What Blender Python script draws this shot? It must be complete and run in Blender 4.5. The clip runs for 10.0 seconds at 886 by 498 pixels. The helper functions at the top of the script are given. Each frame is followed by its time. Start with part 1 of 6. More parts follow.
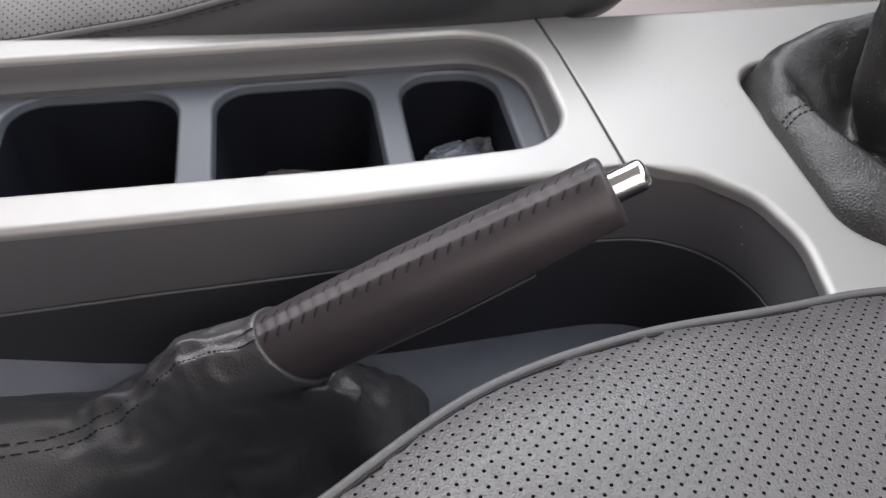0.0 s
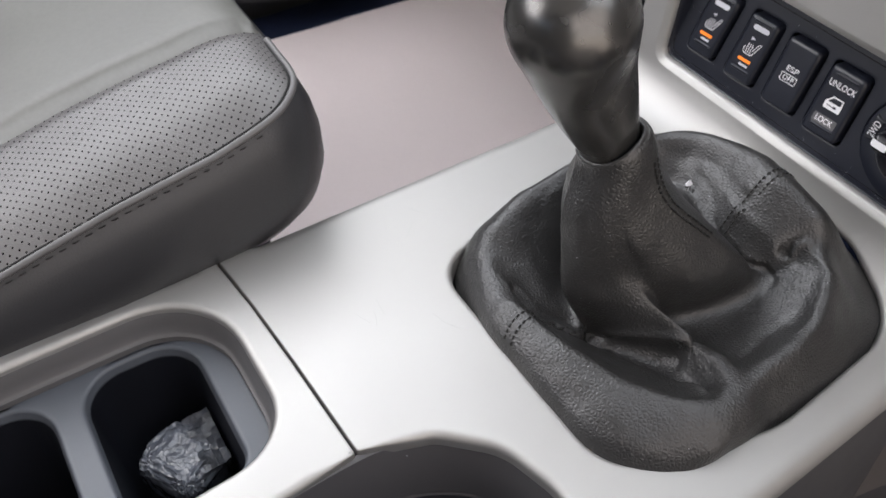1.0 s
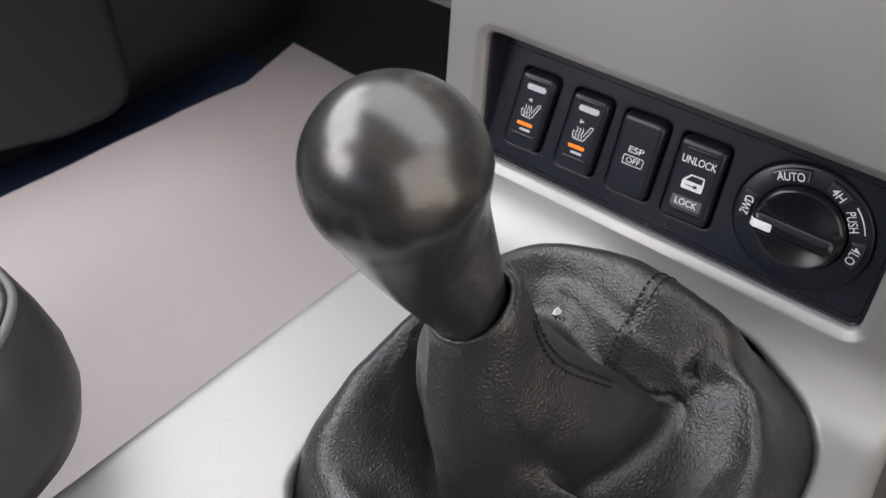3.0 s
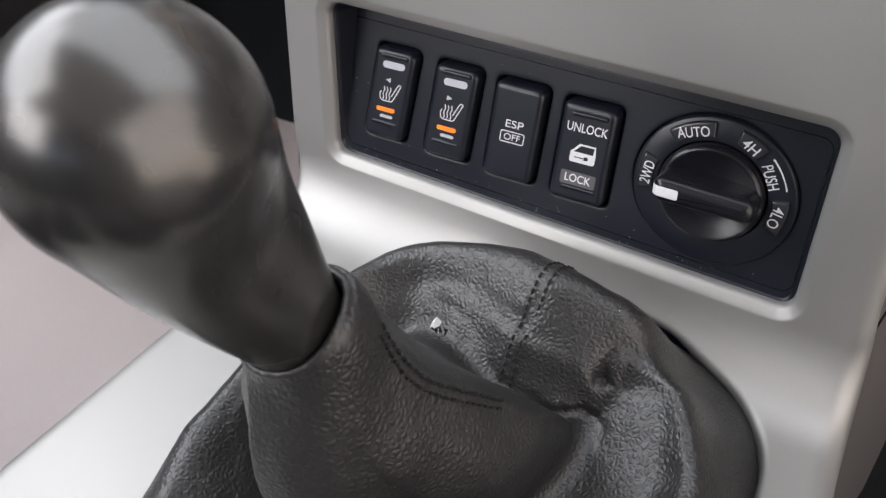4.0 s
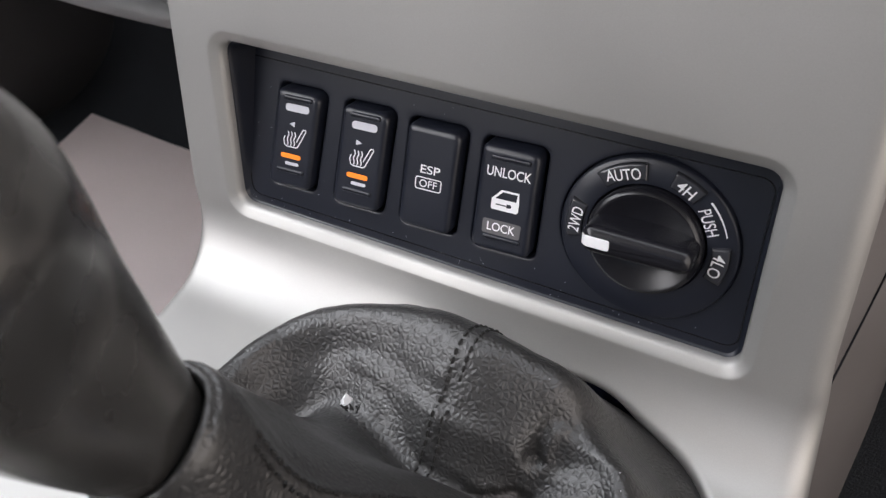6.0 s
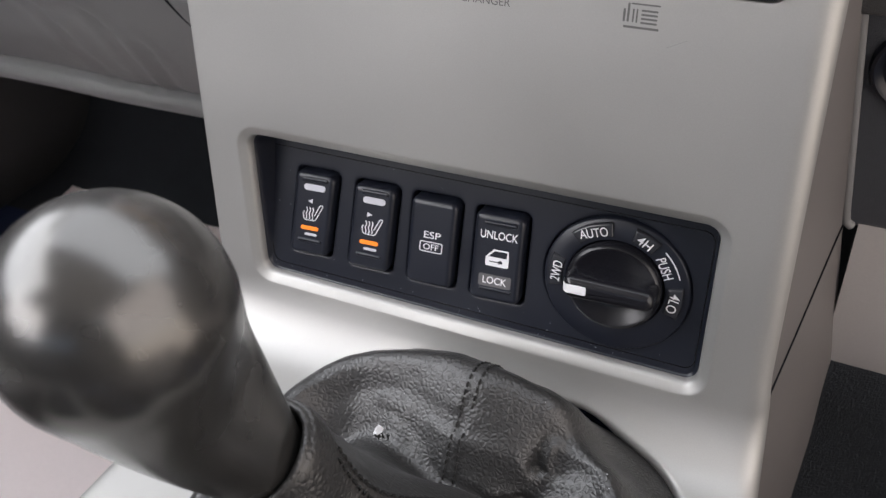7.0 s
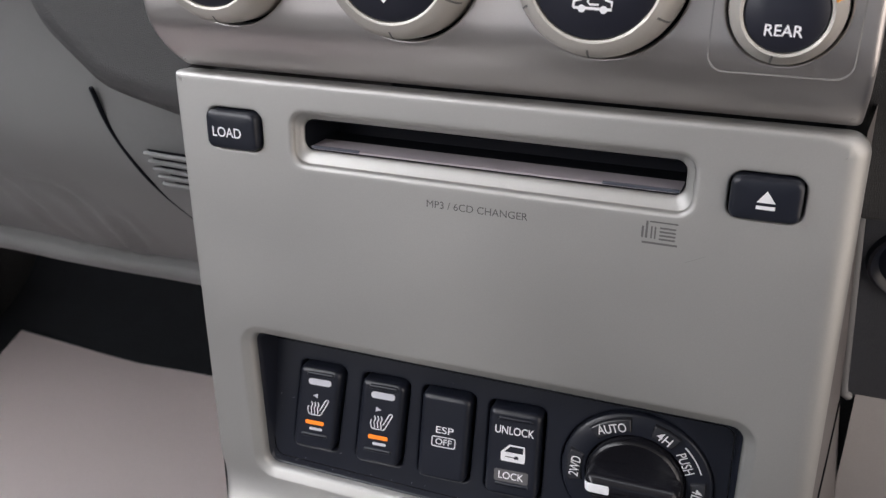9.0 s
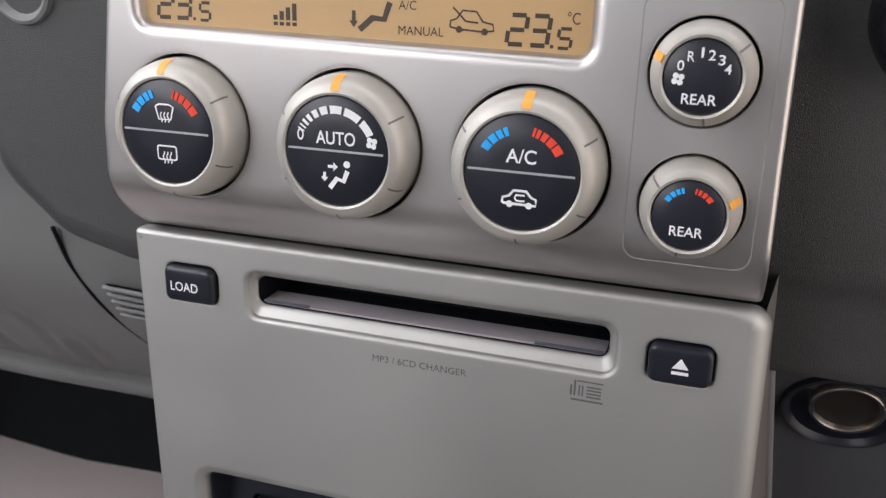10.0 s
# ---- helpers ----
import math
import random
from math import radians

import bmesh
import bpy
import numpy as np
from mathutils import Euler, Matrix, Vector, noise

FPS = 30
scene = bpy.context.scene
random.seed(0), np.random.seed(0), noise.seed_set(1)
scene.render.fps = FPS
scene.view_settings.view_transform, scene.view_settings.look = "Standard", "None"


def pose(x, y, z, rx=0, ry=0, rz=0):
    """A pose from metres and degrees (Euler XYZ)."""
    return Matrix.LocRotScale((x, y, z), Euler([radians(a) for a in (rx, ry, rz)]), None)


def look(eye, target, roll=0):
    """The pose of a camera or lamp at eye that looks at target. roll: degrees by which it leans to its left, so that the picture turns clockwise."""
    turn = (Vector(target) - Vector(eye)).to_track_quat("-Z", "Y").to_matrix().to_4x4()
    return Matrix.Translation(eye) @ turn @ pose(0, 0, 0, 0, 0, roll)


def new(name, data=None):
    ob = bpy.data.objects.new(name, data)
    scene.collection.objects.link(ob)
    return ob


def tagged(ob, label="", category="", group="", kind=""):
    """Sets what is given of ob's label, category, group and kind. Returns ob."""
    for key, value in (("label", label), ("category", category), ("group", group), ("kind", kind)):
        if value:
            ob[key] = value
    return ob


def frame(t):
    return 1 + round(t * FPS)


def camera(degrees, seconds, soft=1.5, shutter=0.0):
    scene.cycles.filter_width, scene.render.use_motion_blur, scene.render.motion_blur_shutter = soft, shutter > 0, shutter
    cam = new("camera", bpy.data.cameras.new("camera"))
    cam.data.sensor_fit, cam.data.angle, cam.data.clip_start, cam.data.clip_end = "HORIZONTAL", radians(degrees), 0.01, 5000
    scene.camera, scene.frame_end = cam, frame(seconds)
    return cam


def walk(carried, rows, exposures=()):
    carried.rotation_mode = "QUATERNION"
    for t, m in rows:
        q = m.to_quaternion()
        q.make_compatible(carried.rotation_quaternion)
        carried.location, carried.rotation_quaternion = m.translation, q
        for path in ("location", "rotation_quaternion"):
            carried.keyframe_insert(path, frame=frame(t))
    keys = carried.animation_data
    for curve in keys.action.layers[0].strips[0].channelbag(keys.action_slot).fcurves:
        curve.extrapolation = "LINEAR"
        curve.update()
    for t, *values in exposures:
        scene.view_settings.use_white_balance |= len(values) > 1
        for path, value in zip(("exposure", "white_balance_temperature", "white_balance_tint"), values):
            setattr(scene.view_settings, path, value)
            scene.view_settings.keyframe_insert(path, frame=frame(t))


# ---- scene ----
cam = camera(53.37, 10.0, soft=1.35)
# the close focus of a small camera: near and far things go slightly soft
cam.data.dof.use_dof, cam.data.dof.focus_distance, cam.data.dof.aperture_fstop = True, 0.28, 27.0
PATH = [
    (0.0, 0.3202, -0.1472, 0.2457, 45.40, -2.50, 79.98),
    (0.2, 0.3097, -0.1422, 0.2531, 45.45, -2.31, 77.68),
    (0.3, 0.3031, -0.1334, 0.2582, 45.01, -2.38, 75.98),
    (0.5, 0.2831, -0.1105, 0.2714, 45.45, -1.58, 71.18),
    (0.7, 0.2555, -0.0902, 0.2855, 44.72, -0.36, 65.21),
    (0.8, 0.2395, -0.0800, 0.2935, 44.31, -0.27, 62.20),
    (1.0, 0.2086, -0.0678, 0.3117, 43.43, 0.34, 58.45),
    (1.2, 0.1831, -0.0584, 0.3229, 43.86, 0.73, 55.02),
    (1.5, 0.1710, -0.0482, 0.3155, 46.37, 0.87, 51.33),
    (2.0, 0.1502, -0.0486, 0.3059, 45.64, 1.12, 48.06),
    (2.2, 0.1372, -0.0464, 0.3030, 45.79, 0.33, 46.04),
    (3.3, 0.1265, 0.0014, 0.2556, 48.82, 0.53, 38.94),
    (3.5, 0.1288, 0.0098, 0.2441, 49.23, 0.53, 37.47),
    (4.0, 0.1206, 0.0333, 0.2240, 49.99, 2.12, 33.39),
    (4.2, 0.1138, 0.0464, 0.2197, 50.75, 2.53, 32.44),
    (4.5, 0.1091, 0.0630, 0.2137, 50.78, 2.15, 30.99),
    (5.0, 0.1079, 0.0703, 0.2093, 51.76, 2.43, 31.02),
    (5.5, 0.1081, 0.0706, 0.2089, 51.71, 2.49, 30.80),
    (5.7, 0.1110, 0.0700, 0.2104, 51.58, 2.41, 30.41),
    (6.8, 0.1194, 0.0317, 0.2365, 51.92, 1.41, 26.19),
    (7.0, 0.1213, 0.0215, 0.2497, 54.27, 2.52, 25.63),
    (7.3, 0.1140, 0.0188, 0.2663, 57.82, 1.91, 24.32),
    (7.5, 0.1042, 0.0236, 0.2694, 58.73, 1.04, 22.58),
    (8.0, 0.0891, 0.0297, 0.2777, 60.18, 1.48, 21.23),
    (8.5, 0.0874, 0.0321, 0.2788, 60.36, 1.87, 21.14),
    (9.0, 0.0893, 0.0299, 0.2819, 60.35, 2.17, 21.06),
    (9.3, 0.0930, 0.0243, 0.2888, 61.04, 1.19, 20.83),
    (9.5, 0.0928, 0.0205, 0.2984, 61.23, 1.38, 20.71),
    (9.7, 0.0922, 0.0222, 0.3089, 62.39, 0.87, 19.52),
    (9.8, 0.0946, 0.0257, 0.3115, 63.49, 0.61, 19.09),
    (10.0, 0.0966, 0.0272, 0.3193, 64.57, 0.98, 18.55),
]
walk(cam, [(t, pose(x, y, z, rx, ry, rz)) for t, x, y, z, rx, ry, rz in PATH], [(0.0, 0.0), (0.5, 0.12), (1.5, 0.02), (4.0, 0.08), (5.5, 0.22), (7.0, 0.20), (9.0, 0.02), (10.0, -0.04)])

# ---- daylight: overcast sky through the car's windows ----
world = bpy.data.worlds.new("sky")
scene.world = world
world.use_nodes = True
wn = world.node_tree.nodes
sky = wn.new("ShaderNodeTexSky")
sky.sky_type = "NISHITA"
sky.sun_disc = False
sky.sun_elevation = radians(50)
sky.sun_rotation = radians(200)
world.node_tree.links.new(sky.outputs["Color"], wn["Background"].inputs["Color"])
wn["Background"].inputs["Strength"].default_value = 0.08


def window_light(name, eye, target, width, height, power, colour):
    """Sky light that comes in through one window's opening."""
    lamp = bpy.data.lights.new(name, "AREA")
    lamp.shape, lamp.size, lamp.size_y, lamp.energy, lamp.color = "RECTANGLE", width, height, power, colour
    ob = new(name, lamp)
    ob.matrix_world = look(eye, target)
    return ob


window_light("windscreen_light", (0.0, 0.54, 0.71), (0.0, 0.05, -0.168), 1.34, 1.06, 11.5, (0.95, 0.965, 1.0))
window_light("passenger_window_light", (-0.80, 0.10, 0.68), (-0.3, 0.36, -0.2), 1.30, 0.56, 12.0, (0.96, 0.965, 1.0))
window_light("passenger_rear_window_light", (-0.80, -0.95, 0.68), (-0.4, 0.3, -0.2), 1.0, 0.52, 9.0, (1.0, 0.955, 0.965))
window_light("driver_door_light", (0.76, 0.0, 0.30), (0.1, 0.04, 0.12), 0.88, 1.0, 5.6, (1.0, 0.87, 0.78))
window_light("driver_rear_window_light", (0.80, -0.95, 0.68), (0.3, 0.3, -0.1), 1.0, 0.52, 6.0, (1.0, 0.95, 0.945))


# ---- materials ----
def material(name, colour, rough=0.5, metal=0.0, vary=(60.0, 0.08), grain=(900.0, 0.05), bump=(700.0, 0.1, 0.0002), spec=0.5, stains=0.0, coat=0.0, cells=False):
    """A painted, moulded or leather surface: broad and fine colour change, uneven gloss and fine relief. Scales are in cycles a metre."""
    m = bpy.data.materials.new(name)
    m.use_nodes = True
    n, l = m.node_tree.nodes, m.node_tree.links
    b = n["Principled BSDF"]
    co = n.new("ShaderNodeTexCoord")
    wide = n.new("ShaderNodeTexNoise")
    wide.inputs["Scale"].default_value, wide.inputs["Detail"].default_value = vary[0], 4
    fine = n.new("ShaderNodeTexNoise")
    fine.inputs["Scale"].default_value, fine.inputs["Detail"].default_value = grain[0], 3
    for tex in (wide, fine):
        l.new(co.outputs["Object"], tex.inputs["Vector"])
    add = n.new("ShaderNodeMath")
    add.operation = "MULTIPLY_ADD"
    l.new(wide.outputs["Fac"], add.inputs[0])
    add.inputs[1].default_value, add.inputs[2].default_value = 2 * vary[1], 1 - vary[1]
    add2 = n.new("ShaderNodeMath")
    add2.operation = "MULTIPLY_ADD"
    l.new(fine.outputs["Fac"], add2.inputs[0])
    add2.inputs[1].default_value, add2.inputs[2].default_value = 2 * grain[1], -grain[1]
    both = n.new("ShaderNodeMath")
    l.new(add.outputs[0], both.inputs[0])
    l.new(add2.outputs[0], both.inputs[1])
    tint = n.new("ShaderNodeVectorMath")
    tint.operation = "SCALE"
    tint.inputs[0].default_value = colour
    l.new(both.outputs[0], tint.inputs["Scale"])
    l.new(tint.outputs["Vector"], b.inputs["Base Color"])
    ro = n.new("ShaderNodeMath")
    ro.operation = "MULTIPLY_ADD"
    l.new(wide.outputs["Fac"], ro.inputs[0])
    ro.inputs[1].default_value, ro.inputs[2].default_value = 0.12 + stains, rough - 0.06 - stains / 2
    l.new(ro.outputs[0], b.inputs["Roughness"])
    b.inputs["Metallic"].default_value = metal
    b.inputs["Specular IOR Level"].default_value = spec
    b.inputs["Coat Weight"].default_value = coat
    b.inputs["Coat Roughness"].default_value = 0.15
    if bump[1] > 0:
        if cells:
            rel = n.new("ShaderNodeTexVoronoi")
            rel.feature = "DISTANCE_TO_EDGE"
            rel.inputs["Scale"].default_value, rel.inputs["Randomness"].default_value = bump[0], 1.0
            ramp = n.new("ShaderNodeMapRange")
            ramp.interpolation_type = "SMOOTHSTEP"
            ramp.inputs["From Max"].default_value = 0.40
            warp = n.new("ShaderNodeVectorMath")
            warp.operation = "MULTIPLY_ADD"
            l.new(fine.outputs["Color"], warp.inputs[0])
            warp.inputs[1].default_value = (0.0004, 0.0004, 0.0004)
            l.new(co.outputs["Object"], warp.inputs[2])
            l.new(warp.outputs["Vector"], rel.inputs["Vector"])
            l.new(rel.outputs["Distance"], ramp.inputs["Value"])
            height = ramp.outputs["Result"]
        else:
            rel = n.new("ShaderNodeTexNoise")
            rel.inputs["Scale"].default_value, rel.inputs["Detail"].default_value = bump[0], 4
            l.new(co.outputs["Object"], rel.inputs["Vector"])
            height = rel.outputs["Fac"]
        bp = n.new("ShaderNodeBump")
        bp.inputs["Strength"].default_value, bp.inputs["Distance"].default_value = bump[1], bump[2]
        l.new(height, bp.inputs["Height"])
        l.new(bp.outputs["Normal"], b.inputs["Normal"])
    return m


def perforated(name, colour, pitch=0.0047, hole=0.00064):
    """Seat leather with staggered rows of pin holes, pressed in."""
    m = material(name, colour, rough=0.38, spec=1.0, vary=(25, 0.16), grain=(420, 0.14), bump=(820, 0.30, 0.0004), cells=True)
    n, l = m.node_tree.nodes, m.node_tree.links
    b = n["Principled BSDF"]
    uv = n.new("ShaderNodeUVMap")
    sep = n.new("ShaderNodeSeparateXYZ")
    l.new(uv.outputs["UV"], sep.inputs[0])

    def math(op, a, c=None, d=None):
        k = n.new("ShaderNodeMath")
        k.operation = op
        for i, v in enumerate((a, c, d)):
            if v is None:
                continue
            if isinstance(v, (int, float)):
                k.inputs[i].default_value = v
            else:
                l.new(v, k.inputs[i])
        return k.outputs[0]

    def nearest(shift):
        x = math("MULTIPLY_ADD", sep.outputs[0], 1 / pitch, shift)
        y = math("MULTIPLY_ADD", sep.outputs[1], 1 / pitch, shift)
        dx = math("SUBTRACT", math("FRACT", x), 0.5)
        dy = math("SUBTRACT", math("FRACT", y), 0.5)
        return math("SQRT", math("ADD", math("MULTIPLY", dx, dx), math("MULTIPLY", dy, dy)))

    near = math("MINIMUM", nearest(0.0), nearest(0.5))
    mask = n.new("ShaderNodeMapRange")
    mask.interpolation_type = "SMOOTHSTEP"
    mask.inputs["From Min"].default_value, mask.inputs["From Max"].default_value = hole / pitch * 0.85, hole / pitch * 1.15
    l.new(near, mask.inputs["Value"])
    mix = n.new("ShaderNodeMix")
    mix.data_type = "RGBA"
    l.new(mask.outputs["Result"], mix.inputs["Factor"])
    mix.inputs["A"].default_value = (0.006, 0.006, 0.006, 1)
    old = b.inputs["Base Color"].links[0].from_socket
    l.new(old, mix.inputs["B"])
    l.new(mix.outputs["Result"], b.inputs["Base Color"])
    gloss = math("MULTIPLY", mask.outputs["Result"], b.inputs["Specular IOR Level"].default_value)
    l.new(gloss, b.inputs["Specular IOR Level"])
    dent = n.new("ShaderNodeMapRange")
    dent.interpolation_type = "SMOOTHSTEP"
    dent.inputs["From Min"].default_value, dent.inputs["From Max"].default_value = hole / pitch * 0.8, hole / pitch * 1.5
    l.new(near, dent.inputs["Value"])
    bp = n.new("ShaderNodeBump")
    bp.inputs["Strength"].default_value, bp.inputs["Distance"].default_value = 0.22, 0.0005
    l.new(dent.outputs["Result"], bp.inputs["Height"])
    l.new(b.inputs["Normal"].links[0].from_socket, bp.inputs["Normal"])
    l.new(bp.outputs["Normal"], b.inputs["Normal"])
    return m


def glowing(name, colour, strength):
    m = material(name, colour, rough=0.4, bump=(1, 0, 0))
    b = m.node_tree.nodes["Principled BSDF"]
    b.inputs["Emission Color"].default_value = (*colour, 1)
    b.inputs["Emission Strength"].default_value = strength
    return m


SILVER = material("silver_paint", (0.452, 0.446, 0.431), rough=0.53, metal=0.73, vary=(20, 0.07), grain=(2600, 0.06), bump=(1800, 0.06, 0.0001), stains=0.12)
SILVER_WARM = material("warm_silver_paint", (0.53, 0.505, 0.495), rough=0.38, metal=0.88, vary=(18, 0.05), grain=(2600, 0.05), bump=(1800, 0.06, 0.0001), stains=0.06)
KNOB_SILVER = material("knob_silver_paint", (0.46, 0.435, 0.40), rough=0.45, metal=0.35, vary=(60, 0.08), grain=(2600, 0.06), bump=(1800, 0.06, 0.0001), stains=0.08)
INSERT = material("grey_plastic_insert", (0.085, 0.094, 0.11), rough=0.40, vary=(40, 0.08), bump=(2200, 0.15, 0.0002))
TUB = material("dark_grey_plastic", (0.110, 0.107, 0.112), rough=0.45, vary=(30, 0.12), bump=(2400, 0.2, 0.0002), stains=0.06)
# lighter blue-grey: light falling on the well's floor is put into this colour
TUB_LOW = material("lit_tub_blue_grey", (0.105, 0.115, 0.145), rough=0.48, vary=(30, 0.12), bump=(2400, 0.2, 0.0002))
BLACK = material("black_plastic", (0.012, 0.014, 0.022), spec=0.48, rough=0.33, vary=(50, 0.1), bump=(2600, 0.10, 0.0001), stains=0.05)
GLOSS = material("gloss_black_plastic", (0.010, 0.010, 0.013), rough=0.24, spec=0.45, vary=(50, 0.1), bump=(2600, 0.02, 0.0001))
PAD = material("gloss_charcoal_plastic", (0.035, 0.036, 0.042), rough=0.2, spec=0.6, vary=(50, 0.1), bump=(2600, 0.02, 0.0001))
FACE = material("black_dial_face", (0.012, 0.013, 0.022), rough=0.38, vary=(50, 0.1), bump=(2600, 0.05, 0.0001))
# near-black: the shade inside openings is put into this colour; joints use it too
HOLE = material("dark_gap_shade", (0.006, 0.007, 0.011), rough=0.65, spec=0.2, vary=(40, 0.1), bump=(1000, 0.1, 0.0002))
DASH = material("charcoal_dash_plastic", (0.062, 0.061, 0.062), rough=0.5, vary=(30, 0.08), bump=(1500, 0.5, 0.0004), cells=True)
DASH_GREY = material("grey_dash_plastic", (0.195, 0.195, 0.195), rough=0.48, vary=(20, 0.08), bump=(1500, 0.4, 0.0004), cells=True)
LEATHER = material("black_leather", (0.024, 0.0235, 0.0235), rough=0.39, vary=(30, 0.14), grain=(700, 0.10), bump=(560, 0.32, 0.0005), cells=True, spec=0.72)
SOFT_LEATHER = material("soft_black_leather", (0.058, 0.056, 0.058), rough=0.40, vary=(30, 0.15), grain=(700, 0.06), bump=(620, 0.20, 0.0005), cells=True, spec=0.85)
GRIP = material("smooth_black_leather", (0.054, 0.045, 0.049), rough=0.40, vary=(30, 0.15), grain=(700, 0.06), bump=(1100, 0.12, 0.0003), cells=True)
KNOB = material("worn_black_knob", (0.118, 0.115, 0.111), rough=0.27, metal=0.80, vary=(26, 0.10), grain=(900, 0.05), bump=(1800, 0.05, 0.0001), stains=0.0, spec=0.8)
SEAT = material("grey_seat_leather", (0.118, 0.118, 0.108), rough=0.42, vary=(18, 0.18), grain=(400, 0.10), bump=(60, 0.35, 0.0012), stains=0.08)
SEAT_SIDE = material("charcoal_seat_leather", (0.034, 0.034, 0.037), spec=0.5, rough=0.40, vary=(20, 0.12), grain=(400, 0.06), bump=(600, 0.13, 0.0004), cells=True)
PERF = perforated("perforated_seat_leather", (0.086, 0.080, 0.080), pitch=0.0051, hole=0.00054)
PERF_FINE = perforated("finely_perforated_seat_leather", (0.086, 0.081, 0.080), pitch=0.0044, hole=0.00046)
PIPING = material("grey_piping", (0.12, 0.117, 0.118), rough=0.45, vary=(100, 0.1), bump=(1500, 0.3, 0.0003))
THREAD = material("dark_thread", (0.008, 0.008, 0.008), rough=0.7, vary=(300, 0.1), bump=(3000, 0.3, 0.0002))
CHROME = material("chrome", (0.84, 0.83, 0.84), rough=0.16, metal=1.0, vary=(100, 0.03), bump=(1, 0, 0))
STEEL = material("bare_steel", (0.45, 0.42, 0.38), rough=0.3, metal=1.0, vary=(100, 0.1), bump=(800, 0.1, 0.0002))
PAPER = material("pink_white_paper", (0.88, 0.775, 0.765), rough=0.72, vary=(6, 0.06), grain=(300, 0.03), bump=(11, 0.5, 0.006))
NAVY = material("navy_carpet", (0.019, 0.031, 0.080), rough=0.95, vary=(40, 0.3), grain=(900, 0.3), bump=(900, 0.8, 0.002))
CARPET = material("charcoal_carpet", (0.026, 0.030, 0.036), rough=0.95, vary=(40, 0.3), grain=(900, 0.4), bump=(900, 0.9, 0.002))
WHITE = material("white_print", (0.80, 0.80, 0.82), rough=0.5, vary=(200, 0.03), bump=(1, 0, 0))
# orange print brightened by a faint glow of its own
ORANGE = glowing("glowing_orange_print", (0.95, 0.24, 0.02), 0.25)
AMBER = material("amber_print", (0.80, 0.36, 0.06), rough=0.45, vary=(200, 0.06), bump=(1, 0, 0))
BLUE = material("blue_print", (0.02, 0.38, 0.85), rough=0.5, vary=(200, 0.04), bump=(1, 0, 0))
RED = material("red_print", (0.75, 0.06, 0.025), rough=0.5, vary=(200, 0.04), bump=(1, 0, 0))
GREY_PRINT = material("grey_print", (0.13, 0.127, 0.124), rough=0.5, vary=(300, 0.06), bump=(1, 0, 0))
PALE = material("pale_lens", (0.60, 0.60, 0.65), rough=0.35, vary=(200, 0.04), bump=(1, 0, 0))
LINE = material("pale_grey_line", (0.42, 0.42, 0.45), rough=0.4, metal=0.3, vary=(200, 0.04), bump=(1, 0, 0))
LCD = glowing("amber_lcd", (0.43, 0.275, 0.125), 0.08)
LCD_INK = material("lcd_ink", (0.040, 0.024, 0.014), rough=0.5, vary=(200, 0.05), bump=(1, 0, 0))
PLASTIC_BAG = material("crinkled_clear_film", (0.11, 0.12, 0.145), spec=0.9, rough=0.10, vary=(120, 0.35), grain=(400, 0.2), bump=(90, 1.0, 0.004))
ROOF = material("headlining_cloth", (0.55, 0.53, 0.50), rough=0.95, vary=(20, 0.05), bump=(900, 0.4, 0.001))


# ---- building helpers; shapes are given in millimetres ----
BASES = {}


def thing(name, label, category, base=(0, 0, 0), group="", kind=""):
    ob = tagged(new(name), label, category, group, kind)
    ob.empty_display_size = 0.02
    ob.location = Vector(base) * 0.001
    BASES[ob.name] = Vector(base)
    return ob


def part(name, bm, mat, parent=None, label="", smooth=40.0):
    """Links a bmesh, in millimetres of the world, as one mesh under a thing or a part."""
    base = BASES[parent.name] if parent else Vector((0, 0, 0))
    for v in bm.verts:
        v.co = (v.co - base) * 0.001
    for e in bm.edges:
        e.smooth = len(e.link_faces) != 2 or e.calc_face_angle(0) < radians(smooth)
    for f in bm.faces:
        f.smooth = True
    me = bpy.data.meshes.new(name)
    bm.to_mesh(me)
    bm.free()
    for m in mat if isinstance(mat, (list, tuple)) else [mat]:
        me.materials.append(m)
    ob = new(name, me)
    if parent:
        ob.parent = parent
    BASES[ob.name] = base
    return tagged(ob, label)


def setting(name, bm, mat, label, category, smooth=40.0):
    ob = part(name, bm, mat, None, label, smooth)
    return tagged(ob, label, category, kind="structure")


def skin(bm, loops, cap0=False, cap1=False, closed=True, mat=0):
    """Joins loops of equally many places with faces. Returns the rings of vertices."""
    rings = [[bm.verts.new(p) for p in loop] for loop in loops]
    n = len(rings[0])
    for a, b in zip(rings, rings[1:]):
        for i in range(n if closed else n - 1):
            j = (i + 1) % n
            try:
                bm.faces.new((a[i], a[j], b[j], b[i])).material_index = mat
            except ValueError:
                pass
    if cap0:
        bm.faces.new(rings[0][::-1]).material_index = mat
    if cap1:
        bm.faces.new(rings[-1]).material_index = mat
    return rings


def tidy(bm):
    bmesh.ops.recalc_face_normals(bm, faces=bm.faces[:])
    return bm


def dense(points, step=3.0, closed=True):
    out = []
    n = len(points)
    for i in range(n if closed else n - 1):
        a, b = Vector(points[i]), Vector(points[(i + 1) % n])
        k = max(1, int((b - a).length / step))
        out += [a.lerp(b, j / k) for j in range(k)]
    return out if closed else out + [Vector(points[-1])]


